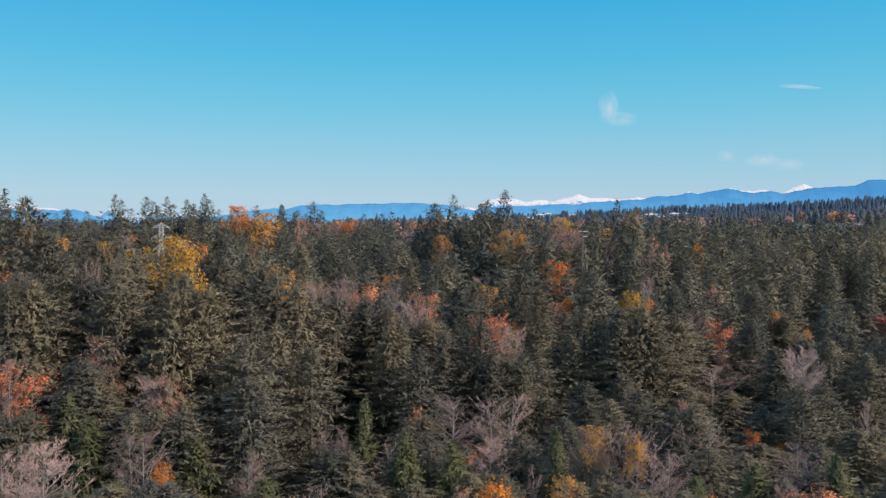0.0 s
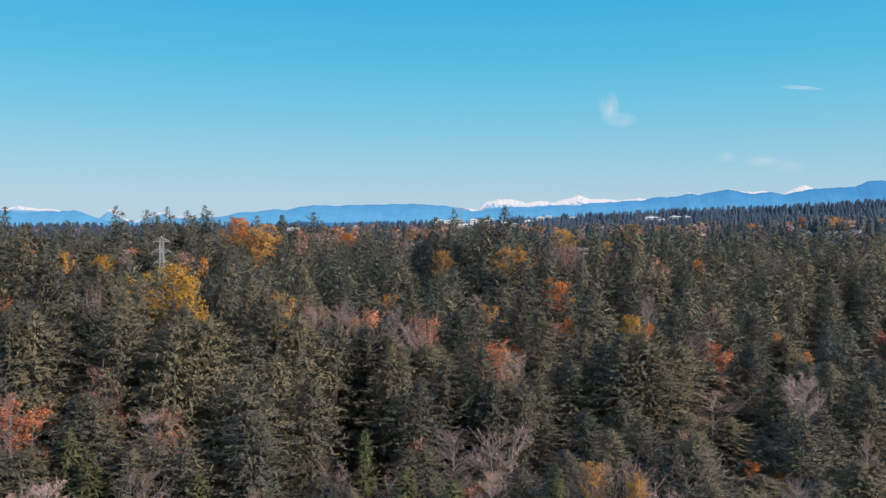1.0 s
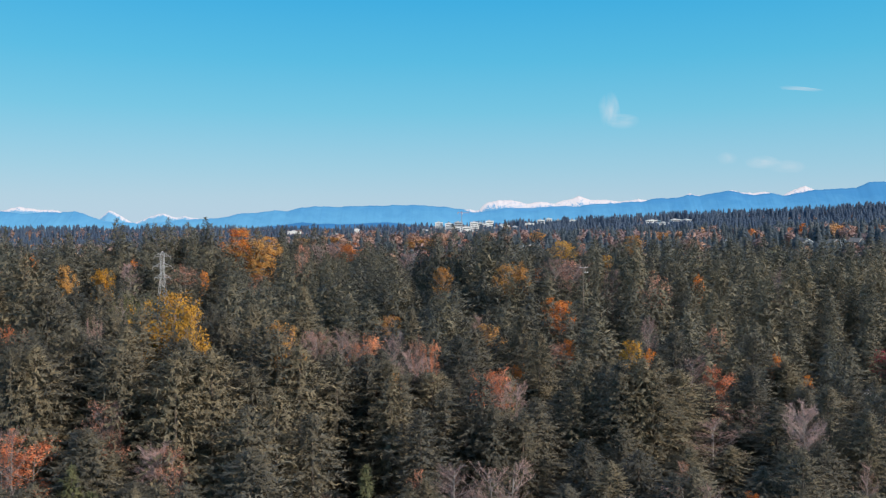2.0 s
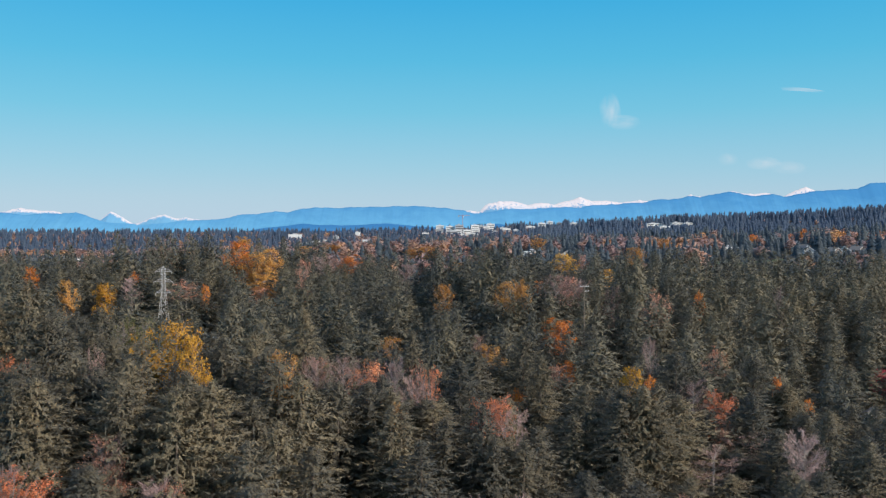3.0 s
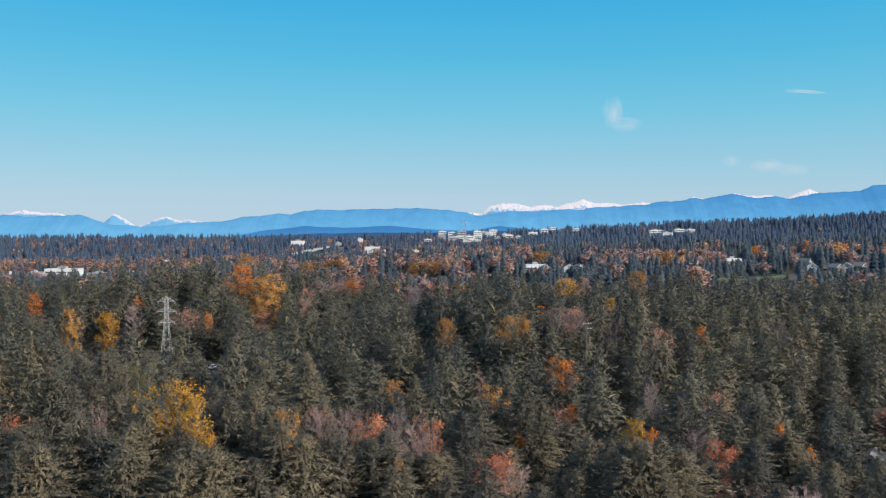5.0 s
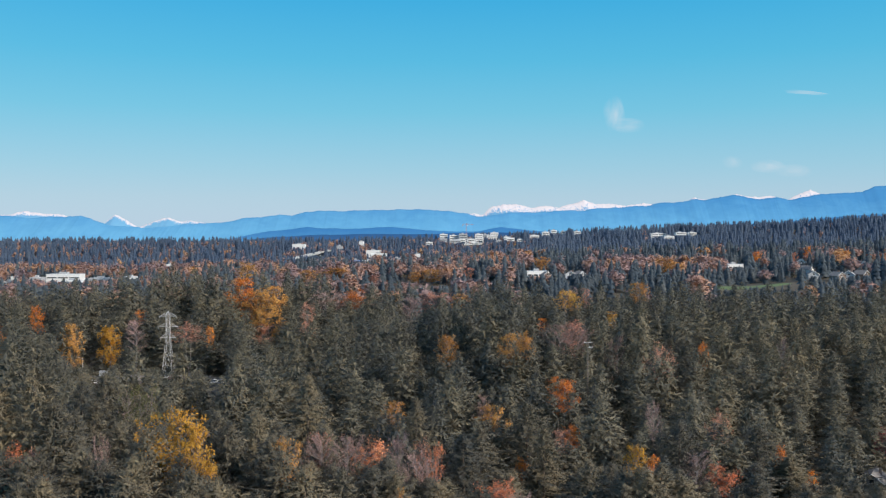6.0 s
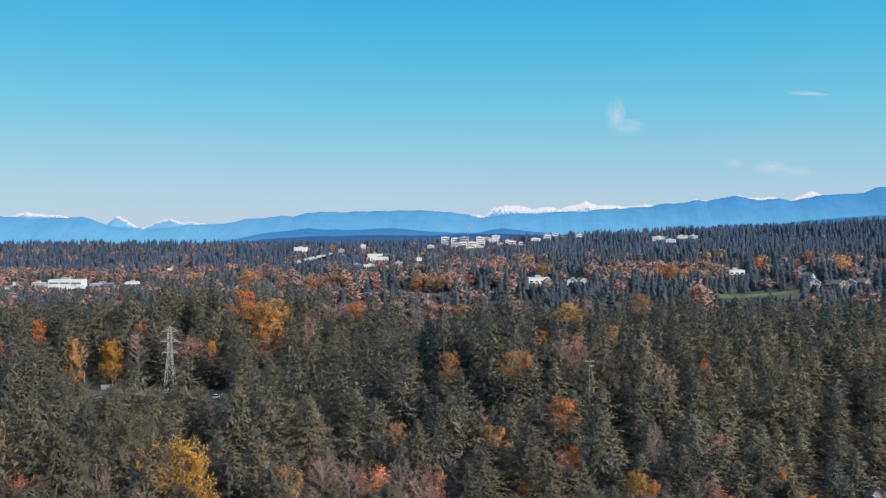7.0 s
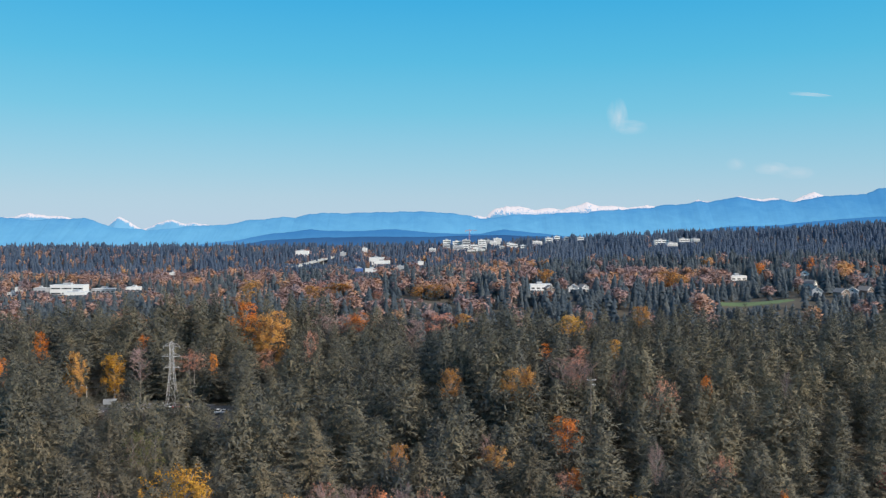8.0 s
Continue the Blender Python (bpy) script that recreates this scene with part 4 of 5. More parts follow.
FIRS_MIDEAST = [(15.7, 393, 37.7), (26.6, 408, 39.2), (34.2, 354, 34.8), (-2.4, 360, 34.4), (8.6, 324, 31.8), (42.6, 400, 38.7),
                (50.9, 332, 32.7), (63.2, 339, 33.4), (95.3, 409, 39.7), (67.3, 326, 32.1), (34.5, 280, 27), (46, 276, 26.1), (25.1, 279, 27.1),
                (13.2, 282, 27.7), (3.4, 257, 25), (59.1, 265, 24.1), (46.4, 258, 23.2), (25.4, 246, 22.3), (0.8, 242, 23.3), (7.5, 206, 17.4),
                (20.8, 223, 18.7), (10, 167, 11.8), (31, 186, 13), (36.1, 175, 11.5), (40.6, 226, 18.2), (23.4, 207, 15.8), (44, 176, 11.2),
                (3.9, 196, 16.6), (-7.9, 216, 21.3)]
FIRS_EAST = [(98.2, 378, 37.1), (106.6, 368, 36.4), (91.7, 332, 32.7), (103.4, 345, 34.1), (122.4, 383, 38.2), (133.2, 374, 37.3),
             (143.7, 369, 36.8), (150.9, 360, 35.6), (171.9, 380, 37.5), (182.8, 387, 38), (191.9, 382, 36.9), (116.1, 317, 30.6),
             (117, 338, 33.4), (145.8, 332, 31.6), (125.4, 304, 27.6), (152.5, 314, 26.6), (151.8, 326, 29.9), (99.8, 306, 29.4),
             (88.2, 288, 27.1), (98.1, 278, 24.4), (101.7, 268, 22), (112.4, 268, 20.2), (124, 270, 18.1), (69.6, 243, 19.9)]
FIRS_SOUTHEAST = [(82.1, 257, 21.6), (66.6, 230, 17.5), (83.7, 235, 16.7), (90.3, 234, 15.3), (79.8, 218, 13.7), (83.2, 205, 9.4),
                  (109.7, 239, 11.3), (127.7, 256, 11.5), (58.7, 215, 15.7), (69.6, 190, 8.9), (82.6, 191, 4.9), (112.6, 235, 8.9),
                  (50.6, 181, 11.2), (90.9, 198, 4.3), (146.5, 286, 17.8), (69.1, 176, 5.3), (57.4, 169, 7.3), (92.4, 184, 1.8)]
FIRS_YARD = [(-98.5, 250, 24.2), (-83.3, 240, 23.5), (-106.7, 235, 24.5), (-75.7, 255, 21.9), (-77.4, 232, 22.6), (-56.5, 150, 24), (-44.6, 147, 22.2), (-83.5, 200, 23.8), (-40.4, 146, 20.7), (-44.9, 140, 21.2), (-62.5, 240, 23.9)]


def open_ground(x, y):
    """Where no fir grows: the yard, the car park, the meadow."""
    return (-165 < x < -84 and 323 < y < 343) or (183 < x < 247 and 588 < y < 624)


near, lesser, mid, stems = [], [], [], []
# what the air shows between the firs: x, y, height, half width
OPEN_VIEWS = [(-108.7, 327, 9.0, 3.0), (-149.0, 343, 7.0, 2.5), (-92.0, 325, 8.5, 7.0), (-138.2, 340, 6.0, 4.0), (-112.0, 334, 7.5, 4.0), (43.2, 262, 27.6, 1.0), (122.5, 240, -9.0, 6.0)]


def held_back(x, y, top, wide):
    """The height to which a fir may rise here without covering a broadleaf crown or another thing that shows behind it."""
    for bx, by, half, low, eye in taken:
        if by - 130 < y < by and abs(x - bx * y / by) < half * y / by + wide:
            top = min(top, eye + (low - eye) * y / by)
    for bx, by, low, half in OPEN_VIEWS:
        if by - 160 < y < by + 3 and abs(x - bx * y / by) < half + wide:
            top = min(top, 76 + (low - 76) * y / by)
    return top


def fir_row(x, y, top, ruling):
    z = ground_at(x, y)
    h = max(held_back(x, y, top, 0.6 if ruling else 2.0) - z, 7.0)
    stems.append((x, y))
    row = (x, y, z - 0.3, rng.uniform(0.85, 1.12) * (0.56 + 0.44 * min(h / FIR_H, 1.15)), h / FIR_H)
    (mid if y > 225 else near if ruling else lesser).append(row)


for stand in (SPIRES, FIRS_WEST, FIRS_MIDWEST, FIRS_MIDEAST, FIRS_EAST, FIRS_SOUTHEAST, FIRS_YARD):
    for x, y, top in stand:
        fir_row(x, y, top, True)
# the spires stand in company, each with two a little lower at its side
for x, y, top in SPIRES:
    for k in range(2):
        w = rng.uniform(0, 6.283)
        fir_row(x + 7 * math.cos(w), y + 7 * math.sin(w), top - rng.uniform(2.5, 7), True)
# firs stand close before the broadleaf trees, up to where the crowns show above them
for bx, by, half, low, eye in list(taken):
    if 106 < by < 500:
        for k in (-1, 1):
            y = by - rng.uniform(5, 10)
            x = bx * y / by + k * rng.uniform(0.3, 0.9) * (half + 1.0)
            if not open_ground(x, y):
                fir_row(x, y, eye + (low - eye) * y / by - rng.uniform(0, 1.2), False)
tall_ones = set((r[0], r[1]) for r in SPIRES)
# the lesser firs between them
y = 102.0
j = 0
while y < 452:
    step = 11.0 if y < 225 else 12.0
    for i in range(-40, 41):
        px = (i + 0.5 * (j % 2) + rng.uniform(-0.4, 0.4)) * step
        py = y + rng.uniform(-0.4, 0.4) * step
        if abs(px) > 0.56 * py + 22 or open_ground(px, py):
            continue
        z = ground_at(px, py)
        west = np.interp(py, (102, 118, 128, 140, 160, 200, 260, 330, 440), (-6, 2, 13, 19, 21, 23, 26, 31, 38))
        east = np.interp(py, (102, 135, 160, 200, 260, 330, 440), (-7, 1, 9, 14, 23, 31, 38))
        top = west + (east - west) * smooth((px + 25) / (25 + 0.12 * py))
        h = (top - z) * (rng.uniform(0.62, 0.92) if py < 290 else rng.uniform(0.74, 0.98))
        clear = not any((px - bx) ** 2 + (py - by) ** 2 < (half * 0.55 + 1.6) ** 2 for bx, by, half, _, _ in taken)
        h = held_back(px, py, z + h, 2.0) - z
        if any((px - sx) ** 2 + (py - sy) ** 2 < 42 for sx, sy in stems):
            clear = False
        if clear and h > 6:
            fir_row(px, py, z + h, False)
    y += step
    j += 1
lesser.sort(key=lambda r: r[1])
mid += lesser[230:]


def plant_all(protos, rows, labels):
    for i, (x, y, z, sx, sz) in enumerate(rows):
        label = labels[int(sz < 0.55)]
        if i < len(protos):
            protos[i].matrix_basis = scaled(x, y, z, rng.uniform(0, 6.283), sx, sz)
            tagged(protos[i], label)
        else:
            plant(protos[i % len(protos)], x, y, z, rng.uniform(0, 6.283), sx, sz, label)


plant_all(firs, near, ("tall dark olive-green fir ruling the near wood", "dark olive-green fir with drooping boughs"))
plant_all(lesser_firs, lesser[:230], ("dark olive-green fir crowded between taller ones", "short dark green fir below the taller trees"))
YOUNG_ROWS = [(-5.8, 126, -0.3), (1.3, 124, -1.3), (17.0, 124, 1.0), (-23.4, 112, -3.1), (-42.5, 110, -2.9), (33.9, 114, -3.3), (56.5, 120, -1.9),
              (43.7, 118, -2.9), (-13.2, 138, 2.6), (-36.1, 122, 0.1), (-52.4, 124, 2.4), (-56.7, 128, 5.4)]
plant_all(young_firs, [(x, y, ground_at(x, y) - 0.2, rng.uniform(1.2, 1.6), (top - ground_at(x, y)) / 14.0) for x, y, top in YOUNG_ROWS],
          ("young yellow-green conifer below the taller trees",) * 2)
for _ in range(60):
    x, y = rng.uniform(-172, -78), rng.uniform(345, 372)
    z = ground_at(x, y)
    mid.append((x, y, z - 0.3, rng.uniform(0.45, 0.65), rng.uniform(6, 14) / FIR_H))
merged("fir_wood", mid_geos, [r for r in mid if r[1] < 330 or (r[0], r[1]) in tall_ones], WOOD_NEEDLES, "dense wood of dark olive-green firs on the slope", "fir wood")
merged("crest_wood", back_geos, [r for r in mid if r[1] >= 330 and (r[0], r[1]) not in tall_ones], WOOD_NEEDLES, "dark olive-green firs along the crest of the slope", "fir wood")

# ---- thickets of bare brush below the trees ----
brush_geos = []
for i in range(4):
    wood, twig, _ = broadleaf_geo(rng, 7.0, 6.0, 4, 20, 5, 0, 0.4, 0.8, 0.15)
    bush = Geo()
    bush.v, bush.f = wood.v + twig.v, wood.f + [tuple(k + len(wood.v) for k in t) for t in twig.f]
    brush_geos.append(bush.soft((0, 0, 2.0)))
brush = []
for _ in range(100):
    y = rng.uniform(84, 150)
    x = rng.uniform(-0.58, 0.56) * y
    brush.append((x, y, ground_at(x, y) - 0.3, rng.uniform(0.8, 1.3), rng.uniform(0.8, 1.7)))
for _ in range(70):
    x, y = rng.uniform(-170, -80), rng.choice((rng.uniform(312, 325), rng.uniform(344, 356)))
    if y > 340 or not (-116 < x < -84):
        brush.append((x, y, ground_at(x, y) - 0.3, rng.uniform(0.6, 1.0), rng.uniform(0.35, 0.9)))
merged("brush_thicket", brush_geos, brush, BRUSH, "brown-grey leafless brush between the trees", "brush")

# ---- buildings of the valley and the town: x, y, width, roof height, wall ----
SHEDS = [(-411.2, 900, 36.0, 13.7, "white"), (-389.0, 868, 22.0, 8.9, "white"), (-462.8, 900, 8.4, 11.2, "white"), (-460.3, 880, 9.4, 7.3, "white"),
         (-450.1, 920, 13.5, 9.2, "grey"), (-384.6, 930, 26.0, 7.6, "grey"), (-361.1, 955, 16.5, 7.6, "white"), (-394.1, 820, 4.4, 6.0, "white"),
         (-390.5, 1180, 9.4, 12.0, "white")]
SHOPS = [(-114.0, 1210, 24.2, 17.3, "white"), (-134.0, 1216, 13.8, 17.6, "blue"), (-122.2, 1380, 30.4, 27.0, "white"), (-111.0, 1345, 31.3, 23.2, "white"),
         (-265.6, 1500, 28.0, 34.7, "white"), (-160.5, 1560, 10.4, 38.3, "white"), (-45.0, 1200, 8.0, 17.0, "white"),
         (-74.8, 1230, 13.1, 20.0, "grey"), (79.3, 750, 19.0, 25.0, "white"), (294.7, 871, 16.0, 25.9, "white"), (-47.8, 1300, 10.4, 23.8, "white"),
         (-193.4, 1500, 12.0, 31.7, "grey")]
TOWN = [(-8.6, 1680, 19.0, 49.9), (19.2, 1662, 36.5, 52.5), (42.7, 1630, 51.1, 45.3), (13.4, 1570, 25.1, 40.1), (46.0, 1592, 36.5, 37.5), (59.9, 1652, 17.5, 50.5),
        (81.9, 1676, 33.4, 53.4), (82.2, 1648, 17.6, 47.1), (-35.8, 1570, 14.7, 35.9), (-8.7, 1620, 15.1, 42.2), (110.3, 1622, 14.0, 43.3), (117.0, 1585, 16.9, 41.9),
        (134.0, 1575, 10.5, 40.0), (95.2, 1600, 9.6, 39.4), (165.8, 1640, 19.7, 46.2), (189.3, 1650, 16.5, 52.6), (208.4, 1680, 14.6, 55.5), (227.7, 1680, 11.2, 53.3),
        (257.4, 1690, 13.5, 53.2)]
FLATS = [(368.5, 1490, 27.7, 52.9), (380.4, 1464, 21.6, 48.4), (414.2, 1513, 22.2, 54.5), (440.5, 1531, 20.4, 54.3)]
HOUSES = [(107.0, 742, 8.0), (116.5, 752, 7.5), (84.0, 728, 7.0), (278.7, 608, 7.5), (289.4, 614, 8.0), (300.6, 618, 7.5), (266.8, 622, 7.0), (295.4, 700, 7.5), (344.8, 830, 8.0), (387.8, 800, 7.0)]


def broken_up(rows):
    """A long block stands as several of different height and depth."""
    out = []
    for x, y, w, roof in rows:
        n = max(1, round(w / 19.0))
        for k in range(n):
            out.append((x + w * ((k + 0.5) / n - 0.5) + rng.uniform(-1, 1), y + rng.uniform(-16, 16) * (n > 1), w / n * rng.uniform(0.72, 0.96), roof - rng.uniform(0, 5.0) * (n > 1)))
    return out


TOWN, FLATS = broken_up([(x, y, w, roof + 2.0 * (x > 100)) for x, y, w, roof in TOWN]), broken_up(FLATS)
SHOPS = [(x, y, w * 0.8, roof - 1.2, wall) if y > 1150 else (x, y, w, roof, wall) for x, y, w, roof, wall in SHOPS]
seen = [(r[0], r[1], r[2], r[3] - (9.0 if r[2] == 36.0 else 2.5)) for r in SHEDS] + [(r[0], r[1], r[2], r[3] - 4.5) for r in (*SHOPS, *TOWN, *FLATS)] + [(x, y, w, ground_at(x, y) + 3.0) for x, y, w in HOUSES]
seen += [(x, 594.0, 9.0, ground_at(x, 594.0)) for x in (194, 203, 218, 227, 238)] + [(-225.0, 1330.0, 70.0, 20.0)]


def room(x, y, z, h):
    """The height a tree may have here, so that it neither stands in a building nor hides one from the air."""
    for bx, by, bw, sill in seen:
        if abs(x - bx) < bw * 0.5 + 4 and by - 6 < y < by + 20:
            return 0.0
        if y < by and abs(x - bx * y / by) < bw * 0.5 * y / by + 2.5:
            h = min(h, 76 + (sill - 76) * y / by - z)
    return min(h, held_back(x, y, z + h, 0.5) - z) if y < 900 else h


# ---- the valley and the far ridge ----
valley, ridge, autumn, far_autumn = [], [], [], []
# stands of autumn broadleaves: x over y, y, half width, half depth, share
GROVES = [(0.265, 760, 0.07, 90, 0.55), (0.20, 800, 0.05, 60, 0.5), (0.49, 760, 0.05, 60, 0.6), (-0.51, 850, 0.05, 80, 0.65), (-0.02, 640, 0.045, 55, 0.7), (-0.15, 690, 0.06, 60, 0.55),
          (-0.22, 740, 0.03, 50, 0.45), (-0.36, 720, 0.08, 40, 0.3), (0.06, 850, 0.05, 70, 0.4), (0.14, 700, 0.03, 40, 0.4), (-0.05, 1330, 0.09, 100, 0.4), (-0.40, 1180, 0.12, 110, 0.3)]


def autumn_share(x, y):
    side, best = x / y, (0.30 if y > 900 else 0.15) if x < 0.1 * y else (0.05 if y < 900 else 0.03)
    best *= 0.15 + 1.7 * (0.5 + 0.5 * math.sin(0.043 * x + 2.0 * math.sin(0.013 * y)) * math.cos(0.021 * y + 1.5 * math.sin(0.017 * x)))
    for gs, gy, hs, hy, share in GROVES:
        d = ((side - gs) / hs) ** 2 + ((y - gy) / hy) ** 2
        if d < 1.4:
            best = max(best, min(0.95, share * 0.9) * min(1.0, (1.4 - d) * 2))
    return best


for _ in range(4700):
    y = math.sqrt(rng.uniform(465 ** 2, 1120 ** 2))
    x = rng.uniform(-0.57, 0.56) * y
    if open_ground(x, y):
        continue
    z = ground_at(x, y)
    if rng.uniform() < autumn_share(x, y):
        h = room(x, y, z, rng.uniform(11, 21))
        if h > 4:
            autumn.append((x, y, z - 0.3, rng.uniform(1.15, 1.75) * (0.4 + 0.6 * h / 15), h / 15))
    else:
        h = room(x, y, z, rng.choice((rng.uniform(8, 15), rng.uniform(12, 22))) * (0.75 if autumn_share(x, y + 15) > 0.3 else 1.0))
        if h > 4:
            valley.append((x, y, z - 0.3, rng.uniform(0.7, 1.05) * (0.45 + 0.55 * h / 25), h / 25))
for _ in range(8200):
    y = math.sqrt(rng.uniform(1100 ** 2, 1800 ** 2))
    x = rng.uniform(-0.57, 0.56) * y
    z = ground_at(x, y)
    if rng.uniform() < autumn_share(x, y):
        h = room(x, y, z, rng.uniform(9, 16))
        if h > 5:
            far_autumn.append((x, y, z - 0.3, rng.uniform(0.7, 1.2), h / 14))
    else:
        h = room(x, y, z, rng.choice((rng.uniform(9, 17), rng.uniform(14, 24))))
        if h > 5:
            ridge.append((x, y, z - 0.3, rng.uniform(0.62, 0.95) * (0.5 + 0.5 * h / 25), h / 25))
merged("valley_firs", tier_geos, valley, HAZED_VALLEY_NEEDLES, "dark firs scattered through the valley, tinted with painted blue haze", "firs")
merged("ridge_wood", tiny_geos, ridge, HAZED_FAR_NEEDLES, "dense dark fir wood on the far ridge, tinted with painted blue haze", "fir wood")
hedge = []
for _ in range(420):
    y = rng.uniform(520, 900)
    x = rng.uniform(-0.57, 0.56) * y
    if not open_ground(x, y) and not any(abs(x - bx) < bw * 0.5 + 3 and by - 4 < y < by + 20 for bx, by, bw, _ in seen):
        hedge.append((x, y, ground_at(x, y) - 1.5, rng.uniform(0.35, 0.7), rng.uniform(0.25, 0.42)))
merged("valley_hedge", small_clump_geos, hedge, HEDGE, "low brown and olive scrub in the valley", "scrub")
merged("valley_broadleaves", clump_geos, autumn, HAZED_FAR_LEAF, "rust and orange autumn trees in the valley", "broadleaf trees")
merged("ridge_broadleaves", small_clump_geos, far_autumn, HAZED_FAR_LEAF, "rusty autumn trees among the far firs", "broadleaf trees")


# ---- buildings ----
WALLS = {"white": WHITE_WALL, "grey": GREY_WALL, "blue": BLUE_WALL}
SHADE = {"white": "white", "grey": "pale grey", "blue": "blue"}


def office(x, y, width, roof, wall, deep, storeys, group, category):
    """A flat-roofed block: walls, parapet, one recessed band of glass a storey, a plant room."""
    z = min(ground_at(x + a * width / 2, y + b * deep) for a in (-1, 1) for b in (0, 1)) - 0.3
    h = roof - z
    base = new("office_building" if storeys > 1 else "warehouse")
    base.location = (x, y + deep / 2, z)
    w, d = width / 2, deep / 2
    part("wall", boxed(-w, w, -d, d, 0, h - 0.5), WALLS[wall], base)
    part("parapet", boxed(-w - 0.15, w + 0.15, -d - 0.15, d + 0.15, h - 0.496, h, bevel=0.05), TRIM if wall == "white" else WALLS[wall], base)
    part("roof", boxed(-w + 0.3, w - 0.3, -d + 0.3, d - 0.3, h + 0.004, h + 0.06), FLAT_ROOF, base)
    part("plant_room", boxed(-w * 0.35, w * 0.15, -d * 0.3, d * 0.4, h + 0.064, h + 2.0, bevel=0.06), GREY_WALL, base, "grey rooftop plant room")
    lift = (h - 1.0) / storeys
    bays = max(2, int(width / 4.5)) if storeys == 1 else max(1, int(width / 12))
    wide = width / bays * (0.6 if storeys == 1 else 0.86)
    pane = bpy.data.meshes.new("window")
    bm = boxed(-wide / 2, wide / 2, -0.05, 0.06, 0, min(1.3, lift * 0.38))
    bm.to_mesh(pane)
    bm.free()
    pane.materials.append(GLASS)
    for s in range(storeys):
        for k in range(bays):
            ob = child("window", pane, base)
            ob.location = (-w + width * (k + 0.5) / bays, -d - 0.02, lift * s + lift * 0.35)
    return tagged(base, SHADE[wall] + " flat-roofed building with bands of dark windows among trees", category, group)


for x, y, w, roof, wall in SHEDS:
    office(x, y, w, roof, wall, 14.0 if w > 15 else 9.0, 2 if w == 36.0 else 1, "valley warehouses", "warehouse")
for x, y, w, roof, wall in SHOPS:
    office(x, y, w, roof, wall, 12.0, 1, "valley commercial buildings", "building")
for i, (x, y, w, roof) in enumerate(TOWN):
    office(x, y, w, roof, "grey" if i % 4 == 2 else "white", 12.0, max(2, int((roof - ground_at(x, y)) / 3.6)), "town blocks on the hill", "building")
for x, y, w, roof in FLATS:
    office(x, y, w, roof, "white", 12.0, 3, "flats on the ridge", "apartment building")


def house(x, y, width, turn, wall, label, wall_h=4.5, deep=8.0):
    """A gabled house: walls with gable ends, a thick roof with eaves, white trim, windows and a door."""
    base = new("house")
    base.matrix_basis = pose(x, y, ground_at(x, y) - 0.4, 0, 0, turn)
    w, d, rise = width / 2, deep / 2, width * 0.34
    bm = boxed(-w, w, -d, d, 0, wall_h)
    for sy in (-d, d):
        f = bm.faces.new([bm.verts.new(p) for p in ((-w, sy, wall_h), (w, sy, wall_h), (0, sy, wall_h + rise))])
    part("wall", bm, wall, base)
    for sx in (-1, 1):
        bm = bmesh.new()
        e = 0.5
        lo, hi = (sx * (w + e), wall_h - e * rise / w), (0.0, wall_h + rise)
        pts = [(px, py, pz + lift) for lift in (0.02, 0.28) for py in (-d - e, d + e) for px, pz in (lo, hi)]
        vs = [bm.verts.new(p) for p in pts]
        for q in ((0, 1, 3, 2), (4, 6, 7, 5), (0, 4, 5, 1), (2, 3, 7, 6), (0, 2, 6, 4), (1, 5, 7, 3)):
            bm.faces.new([vs[i] for i in q])
        bmesh.ops.recalc_face_normals(bm, faces=bm.faces)
        part("roof", bm, ROOF, base)
        bm = bmesh.new()
        bar(bm, (sx * (w + e), -d - e - 0.05, wall_h - e * rise / w), (0, -d - e - 0.05, wall_h + rise), 0.16)
        part("bargeboard", bm, TRIM, base, "white bargeboard")
    part("chimney", boxed(w * 0.35, w * 0.35 + 0.8, 0.5, 1.3, wall_h + rise * 0.4, wall_h + rise + 0.9, bevel=0.04), BROWN_WALL, base)
    for px, pz in ((-w * 0.5, 1.2), (w * 0.5, 1.2), (0.0, wall_h - 0.6)):
        win = part("window", boxed(px - 0.75, px + 0.75, -d - 0.06, -d + 0.02, pz, pz + 1.4), TRIM, base, "white-framed window")
        part("pane", boxed(px - 0.6, px + 0.6, -d - 0.075, -d - 0.062, pz + 0.14, pz + 1.26), GLASS, win)
    part("door", boxed(-0.5, 0.5, -d - 0.05, -d + 0.02, 0.3, 2.4), BROWN_WALL, base)
    return tagged(base, label, "house", "houses among the trees")


for i, (x, y, w) in enumerate(HOUSES):
    house(x, y, w, (-15, 25, 10, 18, -25, 30, -12, 40, -20, 15)[i], (WHITE_WALL, GREY_WALL, BROWN_WALL, BROWN_WALL, GREY_WALL, BROWN_WALL, GREY_WALL, WHITE_WALL, WHITE_WALL, WHITE_WALL)[i],
          "gabled house with grey shingle roof and white bargeboards")
house(122.5, 243, 6.5, -35, GREY_WALL, "grey-brown roofed house half hidden by firs", 5.0, 8.0)


# ---- tower crane and overpass ----
def lattice(bm, a, b, half, r, bays):
    """A square lattice mast or jib between two points."""
    a, b = Vector(a), Vector(b)
    rot = (b - a).to_track_quat("Z", "Y").to_matrix()
    corner = [rot @ Vector((sx * half, sy * half, 0)) for sx, sy in ((-1, -1), (1, -1), (1, 1), (-1, 1))]
    for c in corner:
        bar(bm, a + c, b + c, r)
    for k in range(bays):
        p, q = a + (b - a) * k / bays, a + (b - a) * (k + 1) / bays
        for i in range(4):
            c0, c1 = (corner[i], corner[(i + 1) % 4]) if k % 2 == 0 else (corner[(i + 1) % 4], corner[i])
            bar(bm, p + c0, q + c1, r * 0.7)
    return bm


